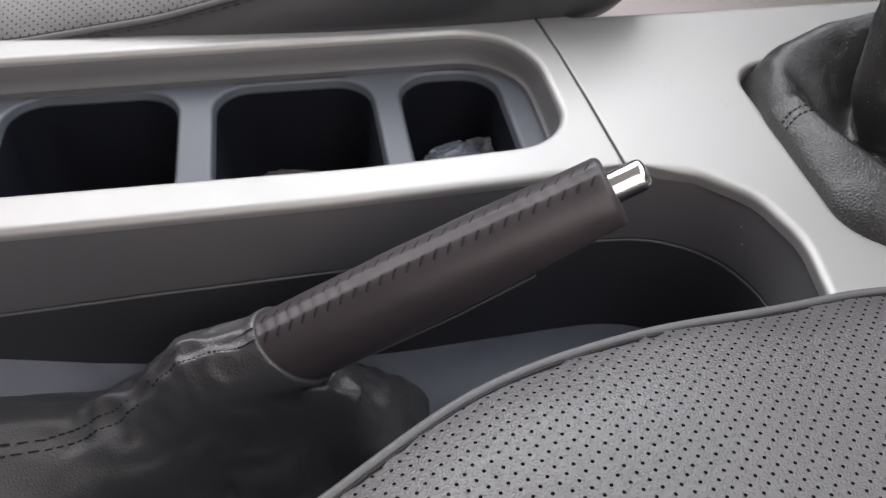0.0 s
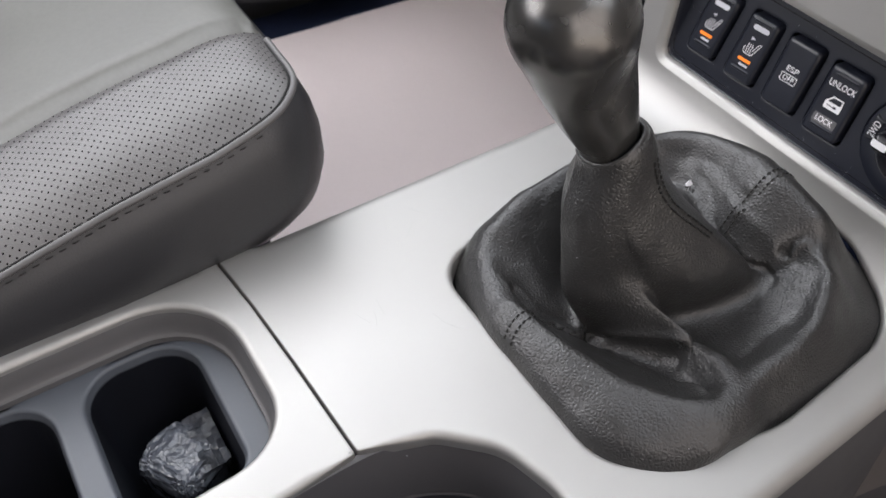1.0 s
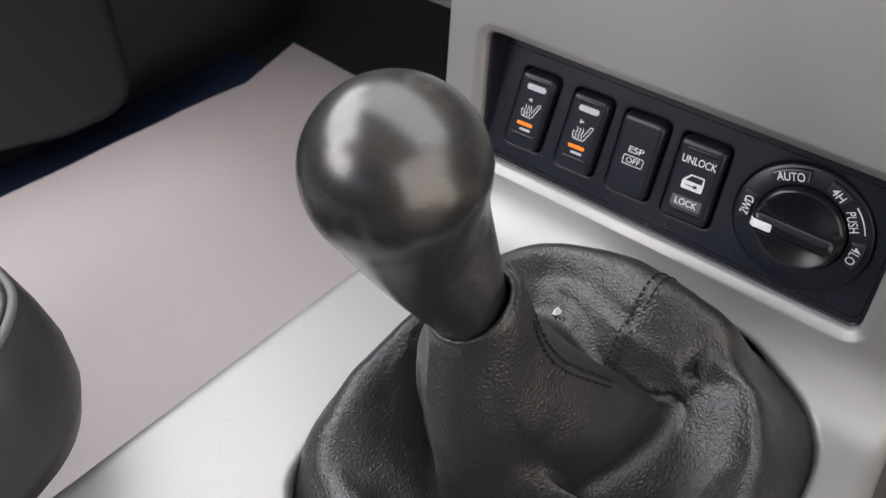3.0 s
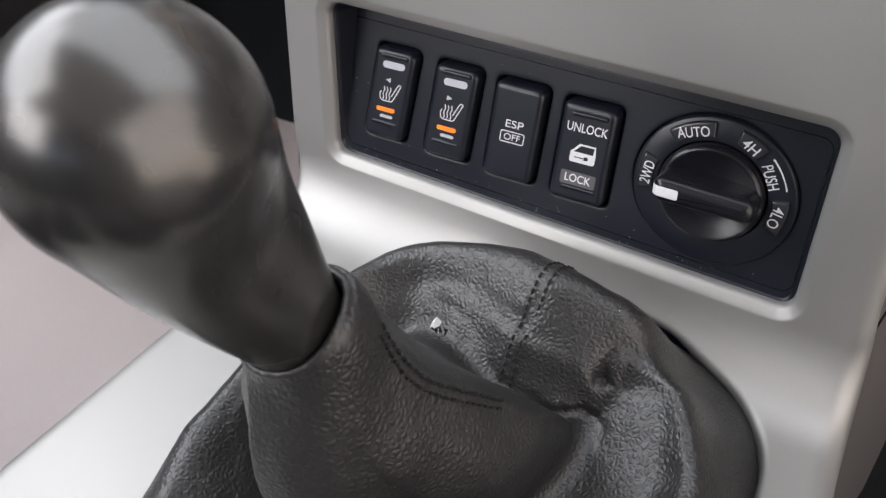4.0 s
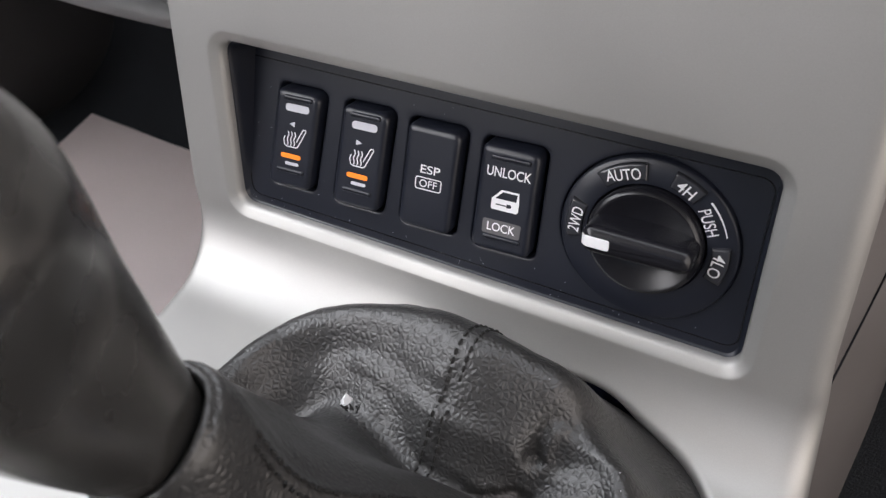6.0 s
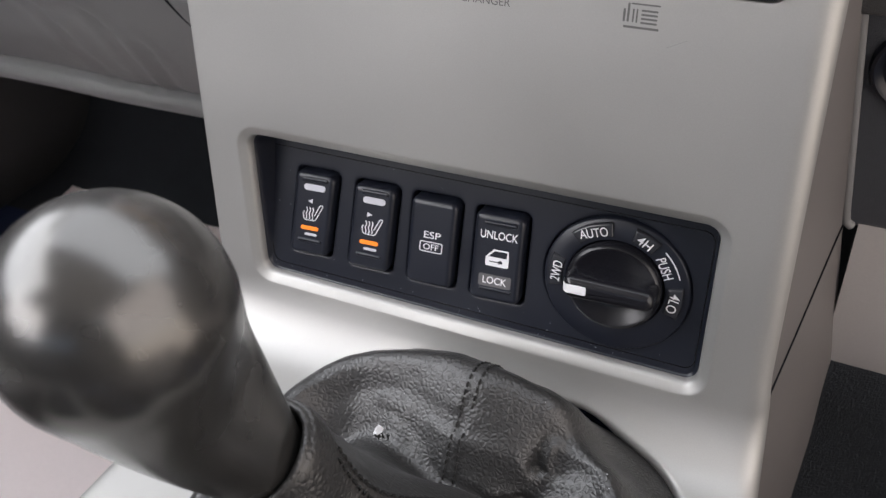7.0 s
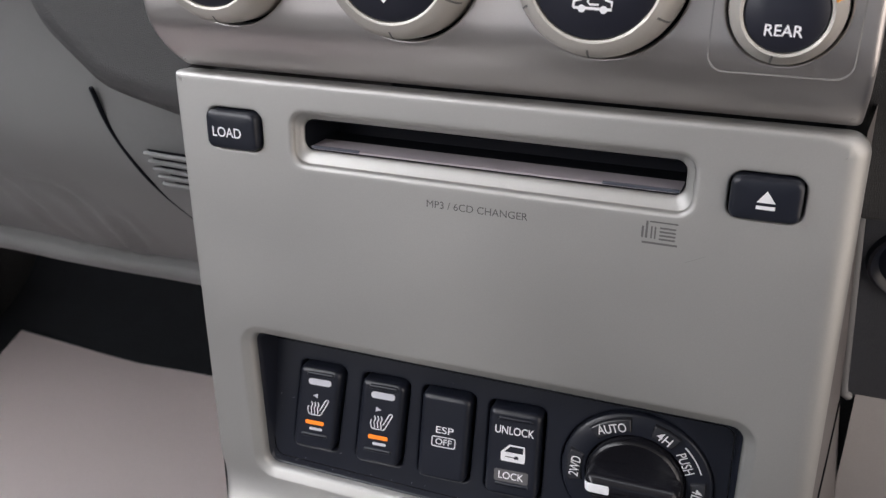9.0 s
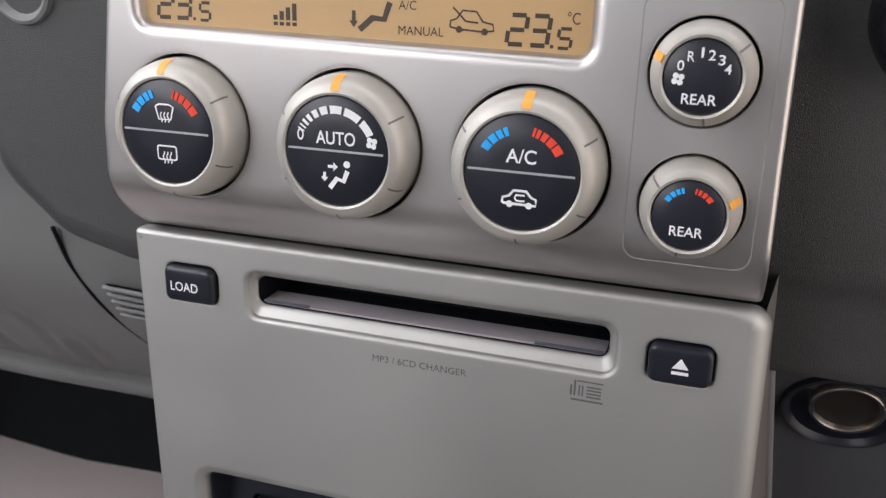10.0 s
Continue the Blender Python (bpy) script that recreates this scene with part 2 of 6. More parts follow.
def rounded(corners, n=8):
    """A plan outline from corners (u, v, radius)."""
    out = []
    m = len(corners)
    for i, (u, v, r) in enumerate(corners):
        p = Vector((u, v))
        a = (Vector(corners[i - 1][:2]) - p)
        b = (Vector(corners[(i + 1) % m][:2]) - p)
        if r <= 0:
            out.append(p)
            continue
        half = a.angle(b) / 2
        d = min(r / math.tan(half), a.length * 0.49, b.length * 0.49)
        rr = d * math.tan(half)
        c = p + (a.normalized() + b.normalized()).normalized() * rr / math.sin(half)
        p0, p1 = p + a.normalized() * d - c, p + b.normalized() * d - c
        turn = p0.angle_signed(p1)
        for k in range(n + 1):
            s = -turn * k / n
            out.append(c + Vector((p0.x * math.cos(s) - p0.y * math.sin(s), p0.x * math.sin(s) + p0.y * math.cos(s))))
    return out


def rect(u0, v0, u1, v1, r, n=6):
    return rounded([(u0, v0, r), (u1, v0, r), (u1, v1, r), (u0, v1, r)], n)


def circle(u, v, r, n=48):
    return [Vector((u + r * math.cos(2 * math.pi * i / n), v + r * math.sin(2 * math.pi * i / n))) for i in range(n)]


def area2(loop):
    return sum(a.x * b.y - b.x * a.y for a, b in zip(loop, loop[1:] + loop[:1])) / 2


def ccw(loop):
    loop = [Vector(p) for p in loop]
    return loop if area2(loop) > 0 else loop[::-1]


def offset(loop, d):
    """The counter-clockwise loop moved outwards by d (a number, or one for each corner)."""
    out, n = [], len(loop)
    for i, p in enumerate(loop):
        a, b = (p - loop[i - 1]), (loop[(i + 1) % n] - p)
        na, nb = Vector((a.y, -a.x)).normalized(), Vector((b.y, -b.x)).normalized()
        m = na + nb
        m = m / max(m.length_squared, 0.3) * 2
        out.append(p + m * (d[i] if isinstance(d, (list, tuple)) else d))
    return out


def inside(p, loop):
    hit = False
    for a, b in zip(loop, loop[1:] + loop[:1]):
        if (a.y > p[1]) != (b.y > p[1]) and p[0] < (b.x - a.x) * (p[1] - a.y) / (b.y - a.y) + a.x:
            hit = not hit
    return hit


def filled(bm, outer, holes, place, step=14.0, mat=0, band=None):
    """A sheet between an outline and its holes, with inner points for the bend; place(u, v) gives the world's millimetres."""
    from mathutils.geometry import delaunay_2d_cdt
    pts, edges = [], []
    for loop in [outer, *holes]:
        k = len(pts)
        pts += [Vector(p) for p in loop]
        edges += [(k + i, k + (i + 1) % len(loop)) for i in range(len(loop))]
    edge_pts = np.array([tuple(p) for p in pts])
    lo, hi = edge_pts.min(0), edge_pts.max(0)
    vs = list(np.arange(lo[1] + step / 2, hi[1], step))
    if band:
        vs = [v for v in vs if not band[0] <= v <= band[1]] + list(np.arange(band[0], band[1] + 0.1, band[2]))
    for v in vs:
        for u in np.arange(lo[0] + step / 2, hi[0], step):
            if inside((u, v), outer) and not any(inside((u, v), h) for h in holes) and np.hypot(*(edge_pts - (u, v)).T).min() > 1.5:
                pts.append(Vector((u, v)))
    co, _, tris, *_ = delaunay_2d_cdt(pts, edges, [], 0, 1e-5)
    verts = {}
    for tri in tris:
        c = sum((co[i] for i in tri), Vector((0, 0))) / 3
        if not inside(c, outer) or any(inside(c, h) for h in holes):
            continue
        for i in tri:
            if i not in verts:
                verts[i] = bm.verts.new(place(co[i].x, co[i].y))
        try:
            bm.faces.new([verts[i] for i in tri]).material_index = mat
        except ValueError:
            pass


def plate(bm, outer, place, roll, wall, holes=(), step=14.0, band=None, mat=0):
    """A moulded panel: outer edge rolled over by radius roll (number or function of u, v) and down to depth wall. holes: (loop, roll, slope, depth).
    place(u, v, w) gives the world's millimetres, w out of the face."""
    outer = ccw(outer)
    rs = [roll(p.x, p.y) if callable(roll) else roll for p in outer]
    flat = offset(outer, [-r - 1.2 for r in rs])
    inner = []
    for loop, r, slope, depth in holes:
        loop = ccw(loop)
        shaped = isinstance(r, tuple)
        big = offset(loop, r[0][0] + 0.8 if shaped else r + 1.2)
        inner.append(big)
        loops = [[place(p.x, p.y, 0) for p in big]]
        if shaped:
            loops += [[place(p.x, p.y, w) for p in offset(loop, d)] for d, w in r]
        else:
            for k in range(6):
                a = math.pi / 2 * k / 5
                loops.append([place(p.x, p.y, -r * (1 - math.cos(a))) for p in offset(loop, r * (1 - math.sin(a)))])
        loops.append([place(p.x, p.y, -depth) for p in offset(loop, -slope)])
        skin(bm, loops[::-1], mat=mat)
    filled(bm, flat, inner, lambda u, v: place(u, v, 0), step, mat, band)
    loops = [[place(p.x, p.y, 0) for p in flat]]
    for k in range(6):
        a = math.pi / 2 * k / 5
        ring = offset(outer, [-r * (1 - math.sin(a)) for r in rs])
        loops.append([place(p.x, p.y, -r * (1 - math.cos(a))) for p, r in zip(ring, rs)])
    loops.append([place(p.x, p.y, -wall) for p in outer])
    skin(bm, loops, mat=mat)
    bmesh.ops.remove_doubles(bm, verts=bm.verts[:], dist=0.002)
    return bm


def block(loop, place, w0, w1, bevel=0.8, cap_back=False, dome=0.0):
    """A raised piece with a rounded front edge, from depth w0 out to w1."""
    bm = bmesh.new()
    loop = ccw(loop)
    loops = [[place(p.x, p.y, w0) for p in loop]]
    for k in range(5):
        a = math.pi / 2 * k / 4
        loops.append([place(p.x, p.y, w1 - bevel * (1 - math.sin(a))) for p in offset(loop, -bevel * (1 - math.cos(a)))])
    top = offset(loop, -bevel - 0.5)
    loops.append([place(p.x, p.y, w1 + dome * 0.3) for p in top])
    if dome:
        c = sum(top, Vector((0, 0))) / len(top)
        for s in (0.7, 0.4, 0.15):
            loops.append([place(*(c + (p - c) * s), w1 + dome * (1 - 0.7 * s * s)) for p in top])
    skin(bm, loops, cap0=cap_back, cap1=True)
    return tidy(bm)


def lathe(profile, place, n=64, notch=None):
    """A turned piece: profile of (radius, w) round the axis; place(u, v, w)."""
    bm = bmesh.new()
    loops = []
    for r, w in profile:
        loops.append([place(r * math.cos(2 * math.pi * i / n), r * math.sin(2 * math.pi * i / n), w) for i in range(n)])
    skin(bm, loops, cap0=profile[0][0] > 0.05, cap1=profile[-1][0] > 0.05)
    bmesh.ops.remove_doubles(bm, verts=bm.verts[:], dist=0.001)
    return tidy(bm)


def tube(bm, path, r, n=8, cap=True):
    path = [Vector(p) for p in path]
    loops = []
    side = None
    for i, p in enumerate(path):
        d = (path[min(i + 1, len(path) - 1)] - path[max(i - 1, 0)]).normalized()
        if side is None:
            side = d.orthogonal().normalized()
        side = (side - d * side.dot(d)).normalized()
        up = d.cross(side)
        rr = r[i] if isinstance(r, (list, tuple)) else r
        loops.append([p + (side * math.cos(2 * math.pi * k / n) + up * math.sin(2 * math.pi * k / n)) * rr for k in range(n)])
    skin(bm, loops, cap0=cap, cap1=cap)
    return bm


def strokes(lines, width, place, w, closed=False):
    """Printed lines of a width, laid just over a face."""
    bm = bmesh.new()
    for line in lines:
        pts = [Vector(p) for p in line]
        left, right = [], []
        for i, p in enumerate(pts):
            d = (pts[min(i + 1, len(pts) - 1)] - pts[max(i - 1, 0)]).normalized()
            s = Vector((-d.y, d.x)) * width / 2
            left.append(p + s)
            right.append(p - s)
        loop = left + right[::-1]
        lo = [bm.verts.new(place(p.x, p.y, w)) for p in loop]
        n = len(pts)
        for i in range(n - 1):
            bm.faces.new((lo[i], lo[2 * n - 1 - i], lo[2 * n - 2 - i], lo[i + 1]))
    return tidy(bm)


def shape(loops, place, w):
    bm = bmesh.new()
    for loop in loops:
        bm.faces.new([bm.verts.new(place(p[0], p[1], w)) for p in ccw([Vector(q) for q in loop])])
    return bm


def arc_band(r0, r1, a0, a1, u, v, n=5):
    """A piece of a ring between two angles in degrees."""
    out = [(u + r1 * math.cos(radians(a0 + (a1 - a0) * i / n)), v + r1 * math.sin(radians(a0 + (a1 - a0) * i / n))) for i in range(n + 1)]
    return out + [(u + r0 * math.cos(radians(a1 + (a0 - a1) * i / n)), v + r0 * math.sin(radians(a1 + (a0 - a1) * i / n))) for i in range(n + 1)]


def legend(text, u, v, w, width, height, place, mat, parent, turn=0.0, lean=0.0, bold=0.0, name="legend"):
    """Printed words of a given width and height, centred at u, v and turned by degrees."""
    cu = bpy.data.curves.new("legend", "FONT")
    cu.body, cu.align_x, cu.align_y, cu.size, cu.offset = text, "LEFT", "BOTTOM_BASELINE", 1.0, bold
    ob = bpy.data.objects.new("legend", cu)
    scene.collection.objects.link(ob)
    bpy.context.view_layer.update()
    me = bpy.data.meshes.new_from_object(ob.evaluated_get(bpy.context.evaluated_depsgraph_get()))
    bpy.data.objects.remove(ob)
    bm = bmesh.new()
    bm.from_mesh(me)
    bpy.data.meshes.remove(me)
    xs, ys = [p.co.x for p in bm.verts], [p.co.y for p in bm.verts]
    x0, x1, y0, y1 = min(xs), max(xs), min(ys), max(ys)
    c, s = math.cos(radians(turn)), math.sin(radians(turn))
    for p in bm.verts:
        x = ((p.co.x - x0) / (x1 - x0) - 0.5) * width
        y = ((p.co.y - y0) / (y1 - y0) - 0.5) * height
        x += lean * y
        p.co = place(u + x * c - y * s, v + x * s + y * c, w)
    return part(name, bm, mat, parent)


LEAN = math.atan(0.136)


def fascia(u, v, w=0.0):
    """A place on the leaning centre panel: across, up along it, and out of it."""
    return Vector((u, 254 + v * math.sin(LEAN) - w * math.cos(LEAN), 26 + v * math.cos(LEAN) + w * math.sin(LEAN)))


def level(z0):
    return lambda u, v, w=0.0: Vector((u, v, z0 + w))


BEND, FLAT, ROUND = math.pi / 2 - LEAN, 227.0, 27.0


def console(u, s, w=0.0):
    """A place on the one-piece console trim: flat along the tunnel, then curving up into the centre panel."""
    if s <= FLAT:
        return Vector((u, s, w))
    a = (s - FLAT) / ROUND
    if a <= BEND:
        return Vector((u, FLAT + (ROUND - w) * math.sin(a), ROUND - (ROUND - w) * math.cos(a)))
    return fascia(u, s - FLAT - ROUND * BEND - 2.62, w)


S0 = FLAT + ROUND * BEND + 2.62


def smooth_line(points):
    """A smooth open line in plan through points."""
    pts = [Vector(p[:2]) for p in points]
    pts = [pts[0] * 2 - pts[1]] + pts + [pts[-1] * 2 - pts[-2]]
    out = []
    for i in range(len(pts) - 3):
        p = pts[i:i + 4]
        for k in range(8):
            t = k / 8
            out.append(0.5 * (2 * p[1] + (p[2] - p[0]) * t + (2 * p[0] - 5 * p[1] + 4 * p[2] - p[3]) * t * t + (3 * p[1] - p[0] - 3 * p[2] + p[3]) * t ** 3))
    return out + [pts[-2]]


# ---- console and dashboard ----
def centre_trim():
    """Silver trim: the console's front half with the gear lever's opening, rising into the panel with switches and disc slot."""
    t = thing("console_trim", "silver painted plastic console trim with lever opening and radio panel", "console", (10, 120, 0))
    left = [(-111.5, S0 + 162, 1.5), (-108.0, S0 + 4, 60), (-98.5, 200, 60), (-97.0, -11.5, 1)]
    seam = [(-60, -7.6, 0), (-20, -5.0, 0), (33.0, -2.4, 2)]
    notch = [(36, 8, 10), (43, 28, 20), (62, 48, 30), (90, 56, 40), (118, 52, 40), (137, 46, 4)]
    right = [(134, 130, 60), (129, 200, 80), (119.5, S0 + 10, 80), (115.5, S0 + 162, 6.5)]
    outline = dense(rounded(left + seam + notch + right, 9), 3.0)
    gate = dense(rounded([(-33, 77, 22), (95, 77, 26), (113, 150, 60), (104, 232, 34), (60, 250, 40), (5, 248, 40), (-46, 225, 34), (-50, 130, 60)], 8), 3.0)
    bezel = dense(rounded([(-86.8, S0 + 0.2, 5), (95.8, S0 + 1.2, 5), (95.0, S0 + 62.8, 5), (-89.2, S0 + 61.4, 5)], 6), 3.0)
    slot = rounded([(-64.4, S0 + 133.4, 4.5), (69.8, S0 + 133.4, 4.5), (69.8, S0 + 151.0, 4.5), (-64.4, S0 + 151.0, 4.5)], 6)
    load = rect(-98.6, S0 + 135.6, -76.6, S0 + 150.6, 4)
    eject = rect(79.6, S0 + 134.4, 100.8, S0 + 148.8, 4)

    def roll(u, s):
        if s < 60 and u > 30:
            return float(np.interp(s, [-2, 2, 22], [0.8, 0.8, 3.4]))
        if s < 3 and u < 31:
            return 0.8
        if u > 100 and s > S0:
            return 6.6 if s < S0 + 154 else float(np.interp(u, [104, 114], [1.8, 6.2]))
        if s > S0 + 158:
            return 1.8
        if u < 0 and s > S0:
            return 1.6
        return float(np.interp(s, [0, 10, 215, S0], [0.8, 8.0, 8.0, 1.6])) if u < -60 else 7.5

    bm = plate(bmesh.new(), outline, console, roll, 7.0,
               [(dense(gate, 3), 2.6, 0.6, 9), (dense(bezel, 3), ((4.4, 0.0), (3.9, -0.12), (3.4, -0.5), (1.2, -1.5), (0.6, -2.1), (0.1, -3.2), (0.0, -4.2)), 0.3, 6.5), (dense(slot, 4), 1.8, 0.2, 2.0), (dense(load, 4), 0.8, 0.2, 6), (dense(eject, 4), 0.8, 0.2, 6)],
               step=12, band=(FLAT - 2, S0 + 2, 2.0))
    part("trim_panel", tidy(bm), SILVER, t)
    # disc slot
    bm = bmesh.new()
    inner = ccw(dense(rounded([(-62, 137.6, 3.4), (67.2, 137.6, 3.4), (67.2, 148.6, 3.4), (-62, 148.6, 3.4)], 6), 4))
    outer = [Vector((2.6 + (p.x - 2.6) * 134.2 / 129.2, 142.2 + (p.y - 143.1) * 17.6 / 11.0, 0)) for p in inner]
    rings = []
    for k, w in ((0.0, -1.9), (0.12, -2.2), (0.35, -2.7), (0.65, -3.3), (0.9, -4.0), (1.0, -4.8), (1.0, -6.5)):
        rings.append([fascia(o.x + (p.x - o.x) * k, o.y + (p.y - o.y) * k, w) for o, p in zip(outer, inner)])
    skin(bm, rings)
    part("slot_surround", tidy(bm), SILVER, t, smooth=60)
    bm = bmesh.new()
    skin(bm, [[fascia(p.x, p.y, -4.2) for p in rect(-61.8, 137.8, 67, 148.4, 3)], [fascia(p.x, p.y, -28) for p in rect(-61.6, 138.0, 66.8, 148.2, 2)]], cap1=True)
    slot_part = part("disc_slot", tidy(bm), HOLE, t)
    # the slot's grey floor, running back from its mouth
    bm = block(rect(-61.0, 137.0, 66.2, 138.5, 0.3), fascia, -16.5, -5.4, 0.3)
    part("slot_floor", bm, material("grey_slot_floor", (0.33, 0.30, 0.32), 0.7, vary=(60, 0.1), bump=(1500, 0.3, 0.0003)), slot_part, "grey floor of the slot")
    for u0, u1 in ((-60, -42), (42, 65.5)):
        part("slot_tab", block(rect(u0, 138.0, u1, 138.9, 0.3), fascia, -6.2, -5.2, 0.2), TUB_LOW, slot_part)
    legend("MP3 / 6CD CHANGER", 2.8, 125.6, 0.12, 34.8, 2.5, fascia, GREY_PRINT, t)
    bars = [rect(56.6, 122.6, 67.2, 123.3, 0.1), rect(58.4, 129.6, 67.0, 130.1, 0.2), rect(56.2, 124.4, 56.9, 128.2, 0.2), rect(57.4, 124.4, 58.1, 130.0, 0.2), rect(59.0, 124.4, 59.5, 128.4, 0.2), rect(60.1, 124.4, 60.6, 128.4, 0.2)]
    bars += [rect(u, v, u + 4.9, v + 0.6, 0.2) for u in (61.6,) for v in (124.2, 125.4, 126.6, 127.8)]
    part("disc_mark", shape(bars, fascia, 0.12), GREY_PRINT, t, "plain grey bars of a disc mark")
    for name, (u0, v0, u1, v1) in (("load_button", (-97.9, 136.3, -77.3, 149.9)), ("eject_button", (80.3, 135.1, 100.1, 148.1))):
        bm = block(dense(rect(u0, v0, u1, v1, 2.8), 2), fascia, -6, 2.9, 1.5, dome=0.3)
        b = part(name, bm, BLACK, t, "black push button")
        if name[0] == "l":
            legend("LOAD", -89.0, 142.6, 3.22, 11.6, 3.6, fascia, WHITE, b, bold=0.012)
        else:
            part("eject_mark", shape([[(87.8, 141.0), (93.0, 141.0), (90.4, 144.6)], [(87.8, 139.0), (93.0, 139.0), (93.0, 140.1), (87.8, 140.1)]], fascia, 3.24), WHITE, b)
    # short specks of dust and scuffs on the paint
    rnd = random.Random(5)
    bm = bmesh.new()
    for _ in range(60):
        u, s, r = rnd.uniform(-85, 100), rnd.choice([rnd.uniform(10, 70), rnd.uniform(S0 + 70, S0 + 130)]), rnd.uniform(0.10, 0.28)
        bm.faces.new([bm.verts.new(console(u + r * math.cos(a), s + r * 0.8 * math.sin(a), 0.06)) for a in (0, 1.25, 2.5, 3.8, 5.0)])
    tagged(part("dust_specks", bm, LINE, t, "pale dust specks"), kind="stuff")
    bm = bmesh.new()
    for pts in ([(-78, 85), (-74, 87), (-69, 91)], [(-60, 74), (-64, 78), (-68, 82)], [(-33, 42), (-28, 41.5), (-23, 41)], [(-28, 38), (-24, 37), (-19, 35)], [(-30, 30), (-22, 33)], [(-12, 60), (-4, 62), (2, 66)], [(40, 238), (52, 246)], [(70, S0 + 118), (76, S0 + 121)]):
        tube(bm, [console(u, s, -0.05) for u, s in pts], 0.09, 4)
    tagged(part("scratches", tidy(bm), material("scuffed_paint", (0.33, 0.33, 0.31), 0.5, 0.3, bump=(1, 0, 0)), t, "fine grey scratches"), kind="stuff")
    return t


def rear_trim():
    """Rear half of the console: silver rim round the cup tray, with the handbrake's well beside it."""
    t = thing("cup_tray_trim", "silver painted console trim with a three-hole cup tray", "console", (-40, -150, 0))
    outline = dense(rounded([(-97.4, -13.0, 1), (-103, -180, 0), (-107, -380, 2), (46, -380, 2), (44.5, -250, 0), (42, -131, 0), (38.5, -58, 0), (33.4, -3.6, 1), (-20, -6.2, 0), (-60, -8.8, 0)], 4), 4)
    tray = dense(rounded([(-85, -20.5, 40), (14, -20.5, 30), (20.5, -120, 0), (22, -358, 18), (-80, -358, 18)], 9), 4)
    bm = plate(bmesh.new(), outline, level(0), lambda u, v: float(np.interp(v, [-26, -7, -3], [3.4, 0.8, 0.8])) if u > 31 else (8.0 if u < -90 and v < -20 else 0.8), 5.0, [(tray, 3.0, 0.2, 4.5)], step=16)
    part("rim", tidy(bm), SILVER, t)
    bm = bmesh.new()
    lip = ccw(tray)
    skin(bm, [[Vector((q.x, q.y, z)) for q in offset(lip, d)] for z, d in ((-3.2, 0.3), (-4.4, -0.3), (-10, -1.6), (-15, -2.6), (-16, -3.4), (-16.6, -4.6), (-21, -4.8))])
    part("tray_wall", tidy(bm), material("warm_grey_tray_wall", (0.115, 0.112, 0.114), rough=0.45, vary=(30, 0.1), bump=(2200, 0.15, 0.0002)), t, "warm grey tray wall")
    floor_loop = offset(ccw(tray), -4.3)
    holes = [rounded([(-76, y0, 20), (6, y0, 12), (6, y1, 12), (-76, y1, 20)], 8) for k, (y0, y1) in enumerate([(-287, -203), (-186, -105), (-91.5, -38.5)])]
    bm = plate(bmesh.new(), dense(floor_loop, 4), level(-19.6), 0.4, 3, [(dense(h, 4), 2.0, 1.0, 5) for h in holes], step=16)
    insert = part("tray_insert", tidy(bm), INSERT, t, "blue-grey plastic insert with three wells")
    # the wells' inner shade is in their near-black colour, besides their depth
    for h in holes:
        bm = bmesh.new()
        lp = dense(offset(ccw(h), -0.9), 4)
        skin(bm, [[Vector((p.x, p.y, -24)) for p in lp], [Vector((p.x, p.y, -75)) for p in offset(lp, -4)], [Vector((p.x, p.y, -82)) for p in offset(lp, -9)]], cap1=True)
        part("cup_well", tidy(bm), HOLE, insert, "well with its inner shade put into near-black")
    return t


